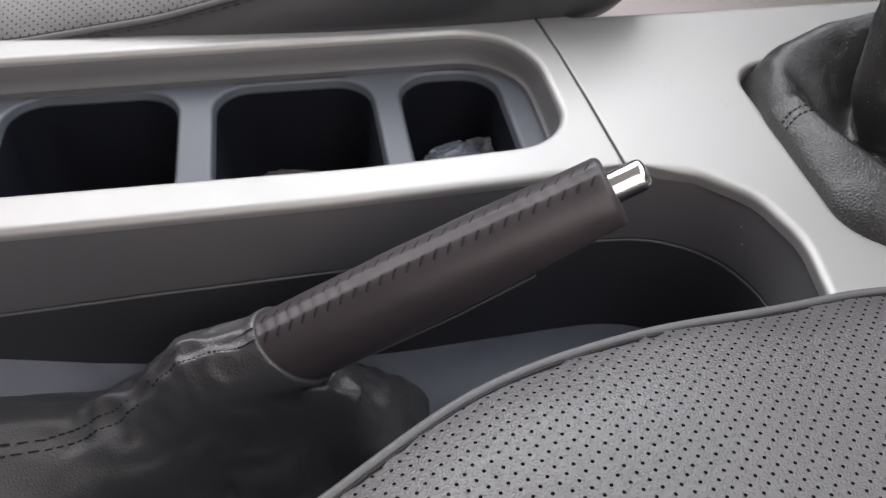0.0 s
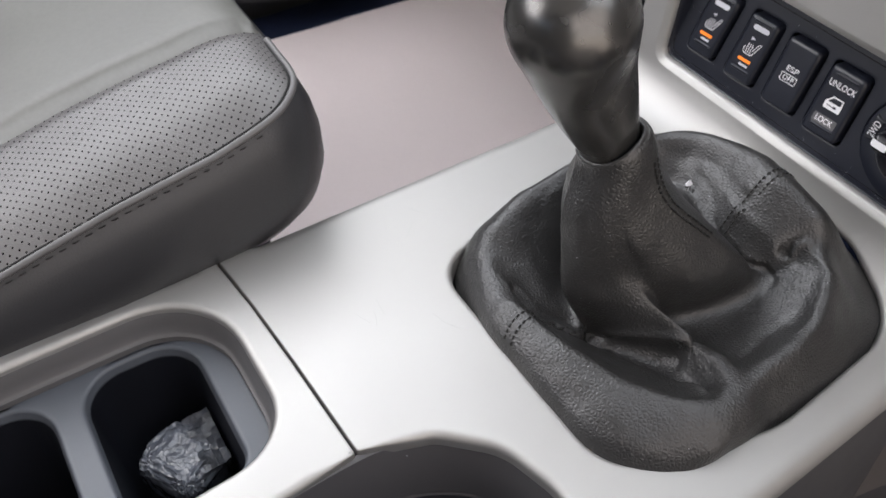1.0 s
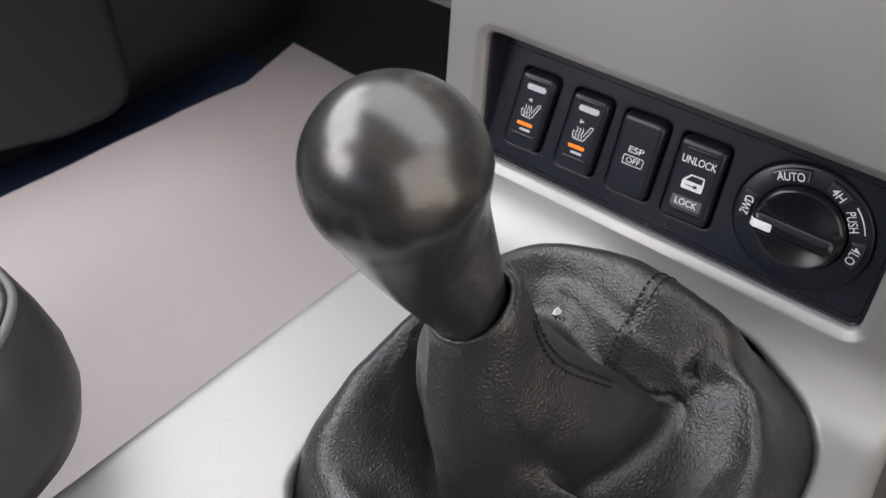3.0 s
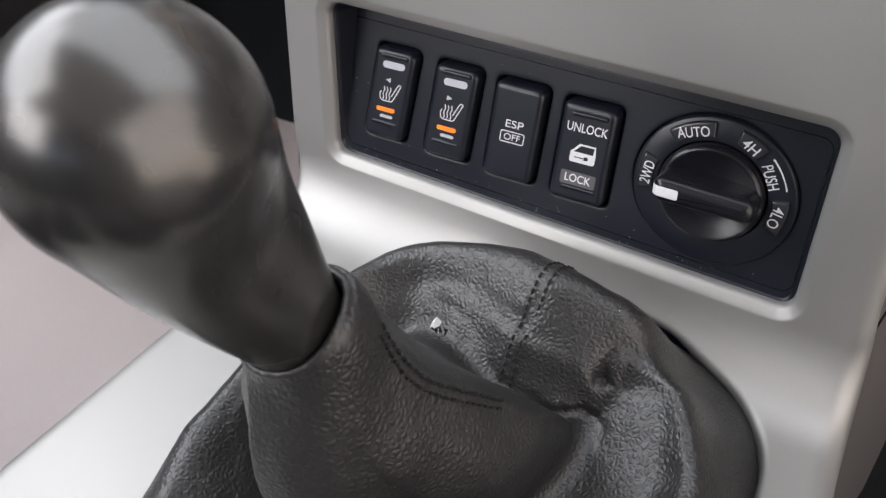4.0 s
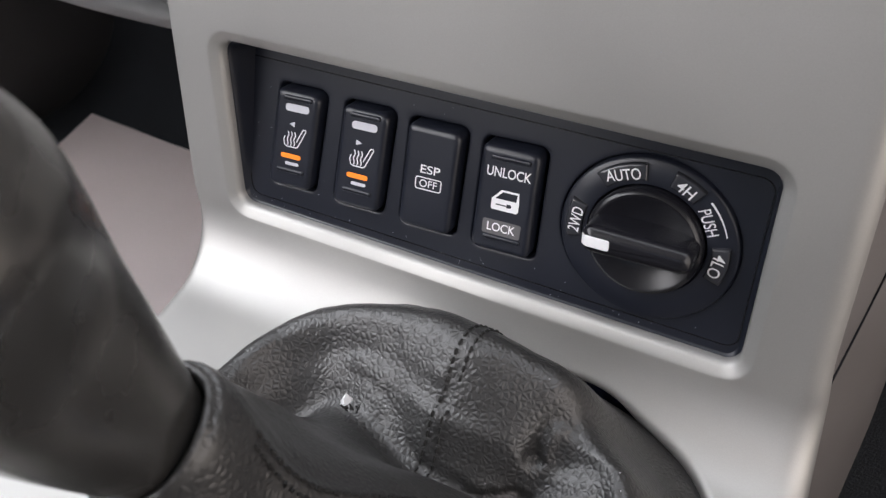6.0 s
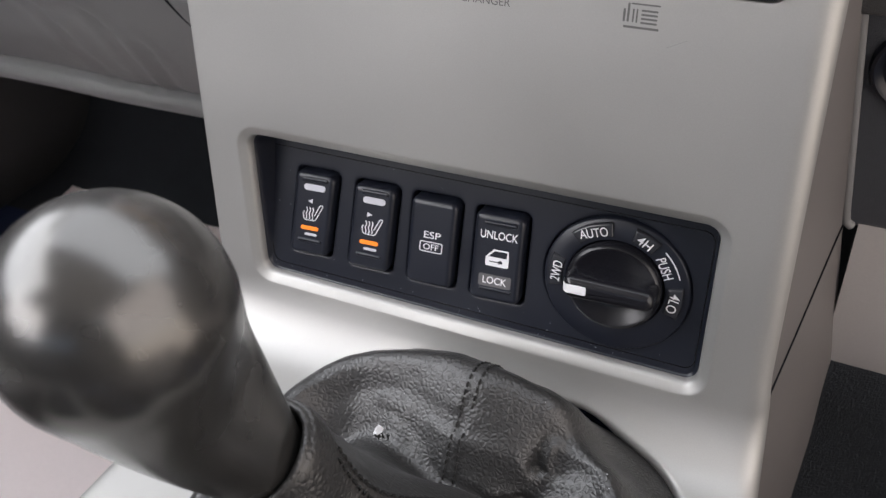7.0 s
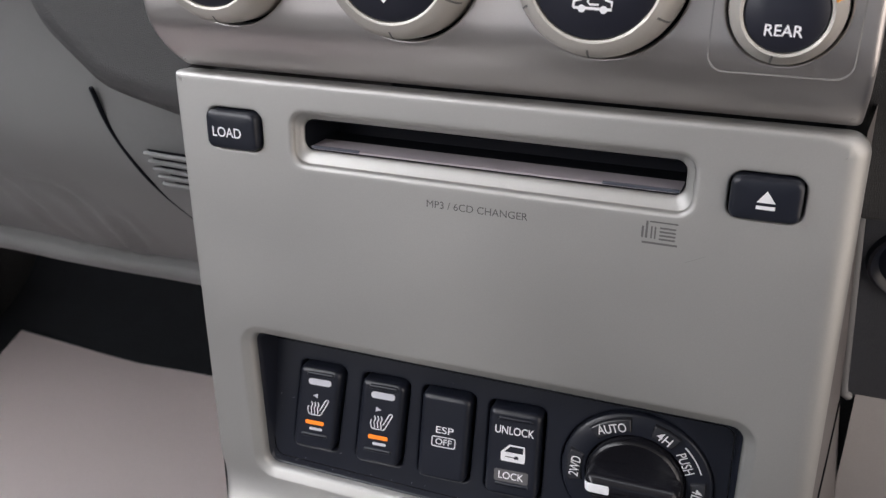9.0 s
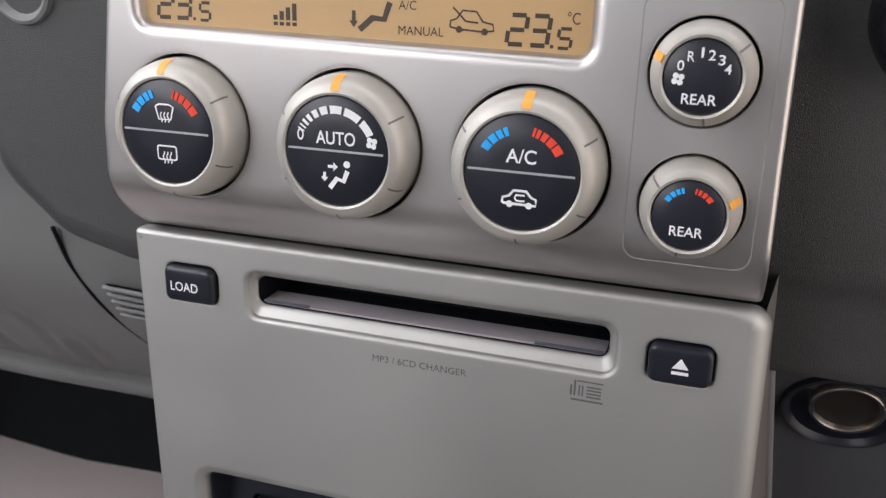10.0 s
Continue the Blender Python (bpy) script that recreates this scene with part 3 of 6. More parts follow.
def handbrake_well():
    """Dark well beside the tray: an upper wall, a joint and a lower tub with its floor."""
    t = thing("handbrake_well", "dark grey plastic well round the handbrake", "console", (90, -120, -88))
    bend = smooth_line([(46.5, -380, 0), (44.5, -250, 0), (42, -131, 0), (38.5, -58, 0), (35.8, -16, 0), (36.6, 8, 0), (42.5, 26, 0), (54, 42, 0), (70, 52, 0), (90, 57, 0), (118, 54.5, 0), (136, 48, 0)])
    path = ccw(dense(bend + [Vector((260, 40)), Vector((260, -380))], 2.5))
    def low(q):
        return float(np.interp(q.y, [-380, -277, -207, -135, -60, 0, 60], [-48.0, -43.0, -40.2, -38.6, -40.0, -41.6, -42.2]))

    def rise(y):
        return float(np.interp(-y, [105, 150, 195, 240, 283, 330, 380], [0, 3, 10, 20, 32, 42, 46]))
    upper = bmesh.new()
    skin(upper, [[Vector((q.x, q.y, z if k < 3 else low(q) + z)) for q, o in zip(offset(path, d), path)] for k, (z, d) in enumerate(((-3.4, 3.0), (-4.2, 0.6), (-8, -0.2), (0.0, -2.5), (-0.4, -2.0)))])
    part("upper_wall", tidy(upper), TUB, t)
    lower = bmesh.new()
    rings = [(-1.3, -2.0), (-1.7, -2.6), (-2.8, -2.9)]
    loops = [[Vector((q.x, q.y, low(q) + z)) for q in offset(path, d)] for z, d in rings]
    loops += [[Vector((q.x, q.y, z + rise(q.y) * k)) for q in offset(path, d)] for z, d, k in ((-80, -5, 0.7), (-96, -7, 1.0), (-103, -9.5, 1.0))]
    skin(lower, loops)
    # the ledge's highlight is put into a grey lighter than the black tub
    lip = bmesh.new()
    skin(lip, [[Vector((q.x, q.y, low(q) + z)) for q in offset(path, d)] for z, d in ((-1.0, -1.9), (-1.05, -2.9), (-1.3, -3.15), (-1.9, -3.2), (-2.1, -2.8))])
    part("tub_lip_highlight", tidy(lip), TUB, t, "thin lip along the joint, its highlight put into lighter grey")
    # the lower wall's shade is put into its near-black colour
    part("lower_tub", tidy(lower), material("tub_wall_shade_black", (0.030, 0.031, 0.037), rough=0.5, vary=(30, 0.12), bump=(2400, 0.2, 0.0002)), t, "lower tub with its shade put into near-black")
    bend = smooth_line([(55, -370, 0), (53, -250, 0), (50, -131, 0), (46.5, -58, 0), (44.5, -14, 0), (46, 6, 0), (51, 20, 0), (60, 33, 0), (73, 42, 0), (91, 47, 0), (118, 44.5, 0), (136, 38, 0)])
    edge = ccw(dense(bend + [Vector((250, 30)), Vector((250, -370))], 4))
    spots = np.array([tuple(q)[:2] for q in edge])

    def sunk(u, v):
        d = float(np.hypot(spots[:, 0] - u, spots[:, 1] - v).min())
        return Vector((u, v, -113 + rise(v) + 16 * max(0.0, 1 - d / 26) ** 2))
    floor = bmesh.new()
    filled(floor, edge, [], sunk, 6.0)
    # coloured lighter and bluer than the wall for the light on it
    part("tub_floor", tidy(floor), TUB_LOW, t, "floor of the well with its light put into lighter blue-grey", smooth=180)
    return t


RECESS_EYE = (100.0, 188.0, 225.0)


def recess(u, v, w=0.0):
    """A place in the switch recess: its floor leans back, so that the upper edge lies deeper than the lower one."""
    eu, ev, ew = RECESS_EYE
    k = (w - ew + 1.5 - 0.21 * ev) / ((w - ew) + 0.21 * (v - ev))
    return fascia(eu + (u - eu) * k, ev + (v - ev) * k, ew + (w - ew) * k)


def switch_recess():
    t = thing("switch_recess", "black plastic recessed switch panel", "switch panel", (3, 262, 50))
    loop = dense(rounded([(-88.8, -0.6, 5), (98.0, 0.4, 5), (97.2, 63.4, 5), (-91.4, 62.0, 5)], 6), 3)
    wells = [q for q in SWITCH_QUADS]
    holes = [(dense(rounded([(u, v, 3.0) for u, v in grow(q, 1.1)], 5), 3), 0.9, 0.3, 5) for q in wells] + [(circle(62.0, 31.5, 26.4, 64), 0.7, 0.2, 5)]
    bm = plate(bmesh.new(), loop, lambda u, v, w=0: recess(u, v, w - 7.0), 0.6, 3, holes, step=10)
    edge = ccw(dense(rounded([(-86.8, 0.2, 5), (95.8, 1.2, 5), (95.0, 62.8, 5), (-89.2, 61.4, 5)], 6), 3))
    skin(bm, [[fascia(p.x, p.y, -5.0) for p in offset(edge, -0.25)], [fascia(p.x, p.y, -6.0) for p in offset(edge, -0.9)]] + [[fascia(p.x, p.y, -6.0 + k * (-0.5 - 0.21 * p.y)) for p in offset(edge, -0.9 - 1.4 * k)] for k in (0.3, 0.6, 1.0)])
    part("recess_plate", tidy(bm), BLACK, t)
    step = dense(rounded([(-84.6, 3.0, 4), (93.8, 4.0, 4), (92.6, 59.2, 4), (-87.0, 57.8, 4)], 6), 3)
    part("border_line", strokes([step + [step[0]]], 0.5, recess, -6.9), GLOSS, t)
    bm = bmesh.new()
    skin(bm, [[recess(p.x, p.y, -10) for p in loop], [recess(p.x, p.y, -14) for p in loop]], cap1=True)
    part("backing", tidy(bm), HOLE, t)
    rnd = random.Random(9)
    bm = bmesh.new()
    for _ in range(70):
        u, v, r = rnd.uniform(-85, 92), rnd.choice([rnd.uniform(1, 8), rnd.uniform(1, 8), rnd.uniform(8, 60)]), rnd.uniform(0.08, 0.25)
        if any(inside((u, v), [Vector(c) for c in grow(q, 2)]) for q in SWITCH_QUADS) or math.hypot(u - 62.3, v - 32.3) < 28:
            continue
        bm.faces.new([bm.verts.new(recess(u + r * math.cos(a), v + r * math.sin(a), -6.93)) for a in (0, 1.25, 2.5, 3.8, 5.0)])
    tagged(part("dust_specks", bm, LINE, t, "pale dust specks"), kind="stuff")
    return t


def grow(quad, d):
    return [tuple(p) for p in offset(ccw([Vector(q) for q in quad]), d)]


SWITCH_QUADS = [
    [(-74.7, 11.4), (-56.8, 12.4), (-50.3, 50.2), (-68.0, 49.6)],
    [(-46.9, 11.6), (-28.4, 12.6), (-23.8, 50.2), (-41.4, 49.6)],
    [(-19.9, 11.8), (-0.6, 12.8), (2.2, 50.4), (-16.8, 49.7)],
    [(7.4, 12.0), (27.6, 13.2), (28.5, 50.4), (9.3, 49.6)],
]


def switch_body(name, quad, label, face):
    """A slightly dished rocker with rounded edges."""
    base = sum((Vector(q) for q in quad), Vector((0, 0))) / 4
    t = thing(name, label, "switch", tuple(recess(base.x, base.y, -7)), group="console switches")
    bm = block(dense(rounded([(u, v, 2.6) for u, v in quad], 5), 3), recess, -11, face, 2.0)
    part("rocker", bm, BLACK, t)
    return t


def slanted(quad, w0):
    """Places on a switch's face, in millimetres from its middle along its slanted axes."""
    c = sum((Vector(q) for q in quad), Vector((0, 0))) / 4 + Vector((0.9, 1.3))
    up = ((Vector(quad[3]) - Vector(quad[0])) + (Vector(quad[2]) - Vector(quad[1]))).normalized()
    across = ((Vector(quad[1]) - Vector(quad[0])) + (Vector(quad[2]) - Vector(quad[3]))).normalized()

    def at(x, y, w=0.0):
        q = c + across * x + up * y
        return recess(q.x, q.y, w0 + w)
    return at


def bar(at, x, y, wd, ht, r, mat, parent, name, w=0.0):
    part(name, shape([rect(x - wd / 2, y - ht / 2, x + wd / 2, y + ht / 2, r, 4)], at, w), mat, parent)


def seat_heater_switch(quad, arrow):
    t = switch_body("seat_heater_switch", quad, "black rocker switch with heated-seat symbol and orange bar", -3.6)
    at = slanted(quad, -3.45)
    bar(at, -0.1, 12.0, 9.8, 2.9, 1.3, PALE, t, "lens_bar")
    bar(at, -0.6, -7.2, 8.4, 1.9, 0.8, ORANGE, t, "orange_bar")
    bar(at, 0.2, -10.2, 5.8, 1.3, 0.6, PALE, t, "white_bar")
    for y in (15.6, -13.2):
        part("ridge", block(rect(-6.0, y - 0.9, 5.6, y + 0.9, 0.85, 5), at, -0.6, 0.55, 0.5), BLACK, t)
        bar(at, -0.2, y, 9.6, 0.35, 0.15, HOLE, t, "slit", 0.58)
    seat = [[(-3.9, 0.6), (-4.3, -0.8), (-3.7, -2.9), (-2.8, -3.4), (1.2, -3.4), (1.9, -2.8), (4.5, 3.7), (4.3, 4.3), (3.5, 4.3), (3.1, 3.8), (1.0, -1.2)]]
    part("seat_symbol", strokes(seat, 0.42, at, 0.0), WHITE, t)
    waves = [[(x + 0.28 * math.sin(k * 1.5), -2.9 + k * 0.8) for k in range(8)] for x in (-2.6, -1.2, 0.2)]
    part("heat_waves", strokes(waves, 0.42, at, 0.03), WHITE, t)
    tri = [(-2.6, 5.6), (-0.4, 4.6), (-0.4, 6.7)] if arrow < 0 else [(-0.2, 5.6), (-2.6, 4.6), (-2.6, 6.7)]
    part("side_arrow", shape([tri], at, 0.0), PALE, t)
    return t


def stability_switch(quad):
    t = switch_body("stability_switch", quad, "gloss black push switch lettered ESP OFF", -3.4)
    at = slanted(quad, -3.25)
    legend("ESP", -0.2, 2.9, 0, 7.0, 3.0, at, WHITE, t, bold=0.005)
    legend("OFF", -0.4, -2.3, 0, 6.4, 2.7, at, WHITE, t, bold=0.005)
    box = rect(-5.0, -4.5, 4.2, -0.2, 0.7, 4)
    part("box_line", strokes([box + box[:2]], 0.4, at, 0.0), WHITE, t)
    return t


def lock_switch(quad):
    t = switch_body("door_lock_switch", quad, "black rocker switch lettered UNLOCK and LOCK", -3.4)
    at = slanted(quad, -3.25)
    legend("UNLOCK", -0.4, 9.2, 0, 14.6, 3.4, at, WHITE, t, bold=0.012)
    legend("LOCK", -0.6, -10.2, 0.12, 9.6, 3.2, at, WHITE, t, bold=0.012)
    bar(at, -0.6, -10.4, 13.0, 5.4, 0.8, TUB, t, "grey_patch", 0.04)
    for y in (14.0, -14.2):
        part("ridge", block(rect(-6.6, y - 0.8, 6.2, y + 0.8, 0.75, 5), at, -0.6, 0.5, 0.45), BLACK, t)
    part("door_symbol", shape([[(-4.6, -4.0), (3.6, -4.0), (4.2, -3.4), (4.2, 0.0), (-5.0, 0.0), (-5.0, -3.4)], [(-5.0, -0.2), (-4.0, -0.2), (-1.4, 2.7), (-2.0, 3.3)], [(-2.0, 3.3), (-1.4, 2.6), (3.4, 2.6), (3.8, 3.3)], [(3.4, 2.7), (3.2, -0.2), (4.2, -0.2), (3.8, 3.3)]], at, 0.0), WHITE, t)
    part("key_symbol", shape([[(-3.4, -2.2), (0.2, -2.2), (0.2, -1.8), (-3.4, -1.8)], [(0.2, -2.7), (1.6, -2.5), (1.8, -1.8), (1.4, -1.2), (0.2, -1.3)]], at, 0.05), BLACK, t)
    return t


def drive_selector():
    t = thing("drive_selector", "black rotary drive selector with white pointer set to 2WD", "switch", tuple(recess(62.3, 32.3, -7)), group="console switches")
    cu, cv = 62.3, 32.3

    def at(u, v, w=0.0):
        return recess(cu + u, cv + v, w)
    part("base_ring", lathe([(25.6, -10), (25.6, -6.2), (25.2, -5.6), (24.6, -5.4), (18.2, -4.4), (17.6, -4.6), (17.5, -9)], lambda u, v, w=0.0: at(u * (1 + 0.03 * min(1, max(0, math.hypot(u, v) - 18) / 6)) + 0.2 * (math.hypot(u, v) > 20), v * (1 + 0.03 * min(1, max(0, math.hypot(u, v) - 18) / 6)) - 0.8 * (math.hypot(u, v) > 20), w), 96), BLACK, t)
    knob = part("knob", lathe([(17.0, -9), (17.0, -3.4), (16.6, -2.2), (15.6, -1.6), (14.6, -1.8), (12.0, -3.2), (7.0, -4.0), (0.01, -4.2)], at, 96), GLOSS, t)
    # the grip bar across the knob, pointing at 2WD
    tilt = radians(182)
    c, s = math.cos(tilt), math.sin(tilt)

    def bar_at(x, y, w=0.0):
        return at(x * c - y * s + 0.7, x * s + y * c + 2.0, w)
    part("grip_bar", block(dense(rounded([(-15.4, -4.0, 3.4), (16.0, -4.6, 3.0), (16.0, 4.6, 3.0), (-15.4, 4.0, 3.4)], 6), 2), bar_at, -4.0, 7.4, 3.0), GLOSS, knob)
    pointer = block(rect(7.4, -1.7, 14.6, 1.7, 0.7), bar_at, 6.6, 7.7, 0.2)
    skin(pointer, [[bar_at(x, y, w) for y in (-1.7, 1.7)] for x, w in ((13.6, 7.66), (15.0, 7.0), (15.9, 6.0), (16.25, 4.6), (16.3, 3.2))], closed=False)
    part("pointer", tidy(pointer), WHITE, knob, "white pointer")
    for text, ang, width, turn in (("2WD", 178, 8.2, 84), ("AUTO", 116, 10.2, 20), ("4H", 66, 5.2, -30), ("PUSH", 34, 8.2, -62), ("4LO", -4, 7.6, -98)):
        r = 19.6 if text == "PUSH" else 21.0
        u, v = r * math.cos(radians(ang)), r * math.sin(radians(ang))
        legend(text, u, v, -4.1 if text == "PUSH" else -3.6, width, 3.5, at, WHITE, t, turn=turn, bold=0.006)
        if text != "PUSH":
            half = (width + 3.5) / 2 / r * 57.3
            pad = dense(arc_band(18.9, 24.0, ang - half, ang + half, 0, 0, 8), 1.2)
            bm = block(pad, at, -6.5, -3.7, 0.7)
            part("label_window", bm, PAD, t)
    part("push_arc", strokes([[(22.8 * math.cos(radians(a)), 22.8 * math.sin(radians(a))) for a in range(19, 49, 2)]], 0.7, at, -5.05), WHITE, t)
    return t


# ---- climate panel ----
def upper(u, v, w=0.0):
    return fascia(u, v, w + 15.0)


def climate_panel():
    t = thing("climate_panel", "warm silver climate control panel with amber display", "dashboard panel", (0, 278, 230))

    def place(u, v, w=0.0):
        """The lower margin curls back under."""
        d = max(0.0, 187.0 - v)
        return upper(u, v, w - d * d / 29.0)
    outline = dense(rounded([(-108.5, 163.4, 2), (111.6, 163.4, 2), (110.8, 210, 0), (109.8, 330, 4), (-101, 330, 4), (-103.5, 245, 0), (-109, 205, 40), (-109.5, 188, 30)], 6), 3)
    screen = dense(rounded([(-91, 238.2, 4), (56.4, 235.2, 4), (57, 270, 4), (-92, 272, 4)], 6), 3)
    holes = [(circle(u, v, 23.9, 64), 0.6, 0.2, 6) for u, v in BIG_KNOBS] + [(circle(u, v, 14.9, 48), 0.6, 0.2, 6) for u, v in SMALL_KNOBS] + [(screen, 3.0, 0.8, 5)]
    bm = plate(bmesh.new(), outline, place, 2.0, 12, holes, step=10, band=(164, 189, 2.0))
    part("faceplate", tidy(bm), SILVER_WARM, t)
    # flat near-black discs stand in for the shade in the gaps round the knobs
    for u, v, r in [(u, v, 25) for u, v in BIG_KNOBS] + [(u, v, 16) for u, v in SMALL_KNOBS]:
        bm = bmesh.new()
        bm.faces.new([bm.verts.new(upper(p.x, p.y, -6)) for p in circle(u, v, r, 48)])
        part("knob_shade_disc", bm, HOLE, t)
    groove = rect(70.4, 179.2, 105.9, 254, 4.5, 6)
    part("outline_groove", strokes([dense(groove, 4) + [groove[0]]], 0.45, upper, 0.06), material("fine_groove", (0.34, 0.325, 0.315), 0.5, 0.4, bump=(1, 0, 0)), t)
    bm = bmesh.new()
    bm.faces.new([bm.verts.new(upper(p.x, p.y, -4.2)) for p in rect(-94, 233, 59, 273, 2)])
    lcd = part("display", bm, LCD, t, "amber backlit display")

    def ink(text, u, v, wd, ht, lean=0.0, bold=0.0):
        legend(text, u, v, -4.1, wd, ht, upper, LCD_INK, lcd, lean=lean, bold=bold, name="display_text")

    digits(lcd, "23", 31.6, 237.8, 5.2, 8.2)
    digits(lcd, "5", 46.4, 237.4, 3.8, 5.4)
    digits(lcd, "23", -86.0, 240.4, 5.2, 8.2)
    digits(lcd, "5", -70.6, 240.0, 3.8, 5.4)
    for u, v in ((45.0, 237.2), (-72.4, 239.8)):
        part("decimal_point", shape([rect(u - 0.5, v, u + 0.5, v + 1.0, 0.3)], upper, -4.1), LCD_INK, lcd)
    ink("°C", 50.9, 245.8, 3.6, 3.4)
    ink("MANUAL", 5.3, 240.1, 14.2, 2.6)
    ink("A/C", 1.0, 247.4, 5.6, 2.6)
    for k in range(4):
        part("fan_bar", shape([rect(-43.8 + 2.2 * k, 239.6, -42.3 + 2.2 * k, 240.7, 0.1)], upper, -4.1), LCD_INK, lcd)
        part("fan_bar", shape([rect(-43.8 + 2.2 * k, 241.3, -42.3 + 2.2 * k, 242.8 + k * 1.2, 0.1)], upper, -4.1), LCD_INK, lcd)
    part("person_symbol", strokes([[(-14.5, 239.6), (-10.2, 243.3), (-6.4, 243.0), (-4.6, 248.0)]], 1.9, upper, -4.1), LCD_INK, lcd)
    part("person_head", shape([circle(-4.6, 250.6, 1.4, 16)], upper, -4.1), LCD_INK, lcd)
    part("arrow_symbol", shape([[(-17.8, 242.2), (-17.0, 242.2), (-17.0, 245.2), (-15.8, 245.2), (-15.8, 242.2), (-15.0, 242.2), (-16.4, 240.2)]], upper, -4.1), LCD_INK, lcd)
    car = [(14.4, 241.8), (14.6, 243.6), (16.4, 244.2), (18.2, 246.6), (22.4, 246.4), (24.4, 243.6), (27.4, 243.0), (27.8, 241.2), (24.6, 240.8), (17.6, 241.2), (14.4, 241.8)]
    part("car_symbol", strokes([car, [(15.2, 247.4), (19.2, 243.6), (23.0, 243.2)]], 0.55, upper, -4.1), LCD_INK, lcd)
    part("car_wheel", shape([circle(17.2, 241.2, 1.0, 14)], upper, -4.08), LCD_INK, lcd)
    part("car_wheel", shape([circle(25.0, 240.8, 1.0, 14)], upper, -4.08), LCD_INK, lcd)
    return t


def digits(parent, text, u, v, wd, ht):
    """Seven-segment figures."""
    on = {"2": "abged", "3": "abgcd", "5": "afgcd"}
    th = wd * 0.25
    for k, ch in enumerate(text):
        x = u + k * wd * 1.28
        segs = {"a": (0.1, 1, 0.9, 1), "g": (0.1, 0.5, 0.9, 0.5), "d": (0.1, 0, 0.9, 0), "f": (0, 0.55, 0, 0.95), "b": (1, 0.55, 1, 0.95), "e": (0, 0.05, 0, 0.45), "c": (1, 0.05, 1, 0.45)}
        lines = []
        for s in on[ch]:
            x0, y0, x1, y1 = segs[s]
            lines.append([(x + x0 * wd + 0.12 * y0 * ht, v + y0 * ht), (x + x1 * wd + 0.12 * y1 * ht, v + y1 * ht)])
        part("display_figure", strokes(lines, th, upper, -4.1), LCD_INK, parent)


BIG_KNOBS = [(-75.5, 205.5), (-16.0, 204.5), (41.4, 203.5)]
SMALL_KNOBS = [(87.6, 233.4), (88.2, 196.4)]


def knob_body(u, v, r, face_r, label, mark):
    """A turning ring with notches and an amber mark, round a fixed black face."""

    def at(x, y, w=0.0):
        return upper(u + x, v + y, w)
    h = 11.0
    face_r *= 0.955
    ring = part("climate_knob", lathe([(r + 0.6, -5), (r + 0.6, 1.0), (r + 0.3, h * 0.4), (r - 0.2, h - 4.0), (r - 1.2, h - 2.0), (r - 2.6, h - 0.6), (face_r + 1.0, h), (face_r + 0.3, h - 0.3), (face_r + 0.2, h - 2.0)], at, 96), KNOB_SILVER, CLIMATE, label)
    face = part("face", lathe([(face_r + 0.2, h - 2.2), (face_r, h - 0.9), (face_r - 0.6, h - 0.5), (face_r * 0.5, h - 0.1), (0.01, h)], at, 64), FACE, ring, "black printed face")
    a = radians(mark)
    ca, sa = math.cos(a), math.sin(a)
    bm = bmesh.new()
    prof = [(face_r + 1.6, h + 0.02), (r - 2.6, h - 0.5), (r - 1.2, h - 1.9), (r - 0.1, h - 3.9), (r + 0.4, h * 0.4)]
    wid = 1.4 if r > 18 else 1.1
    skin(bm, [[at(p * ca + q * sa, p * sa - q * ca, w + 0.05) for p, w in prof] for q in (-wid, wid)], closed=False)
    part("amber_mark", tidy(bm), AMBER, ring)
    for k in range(6):
        if r > 18 or k % 2 == 0:
            b = a + radians(60) * (k + (0.0 if k else 9))
            if not k:
                continue
            cb, sb = math.cos(b), math.sin(b)
            bm = bmesh.new()
            skin(bm, [[at((p + 0.02) * cb + q * sb, (p + 0.02) * sb - q * cb, w + 0.03) for p, w in prof[1:]] for q in (-0.3, 0.3)], closed=False)
            part("notch", tidy(bm), GREY_PRINT, ring)
    return CLIMATE, ring, lambda x, y, w=0.0: at(x * 0.92, y * 0.92, w), h + 0.12


def arcs(face, at, w, r0, r1, ranges, mat, name):
    for a0, a1 in ranges:
        part(name, shape([arc_band(r0, r1, a0, a1, 0, 0)], at, w), mat, face)


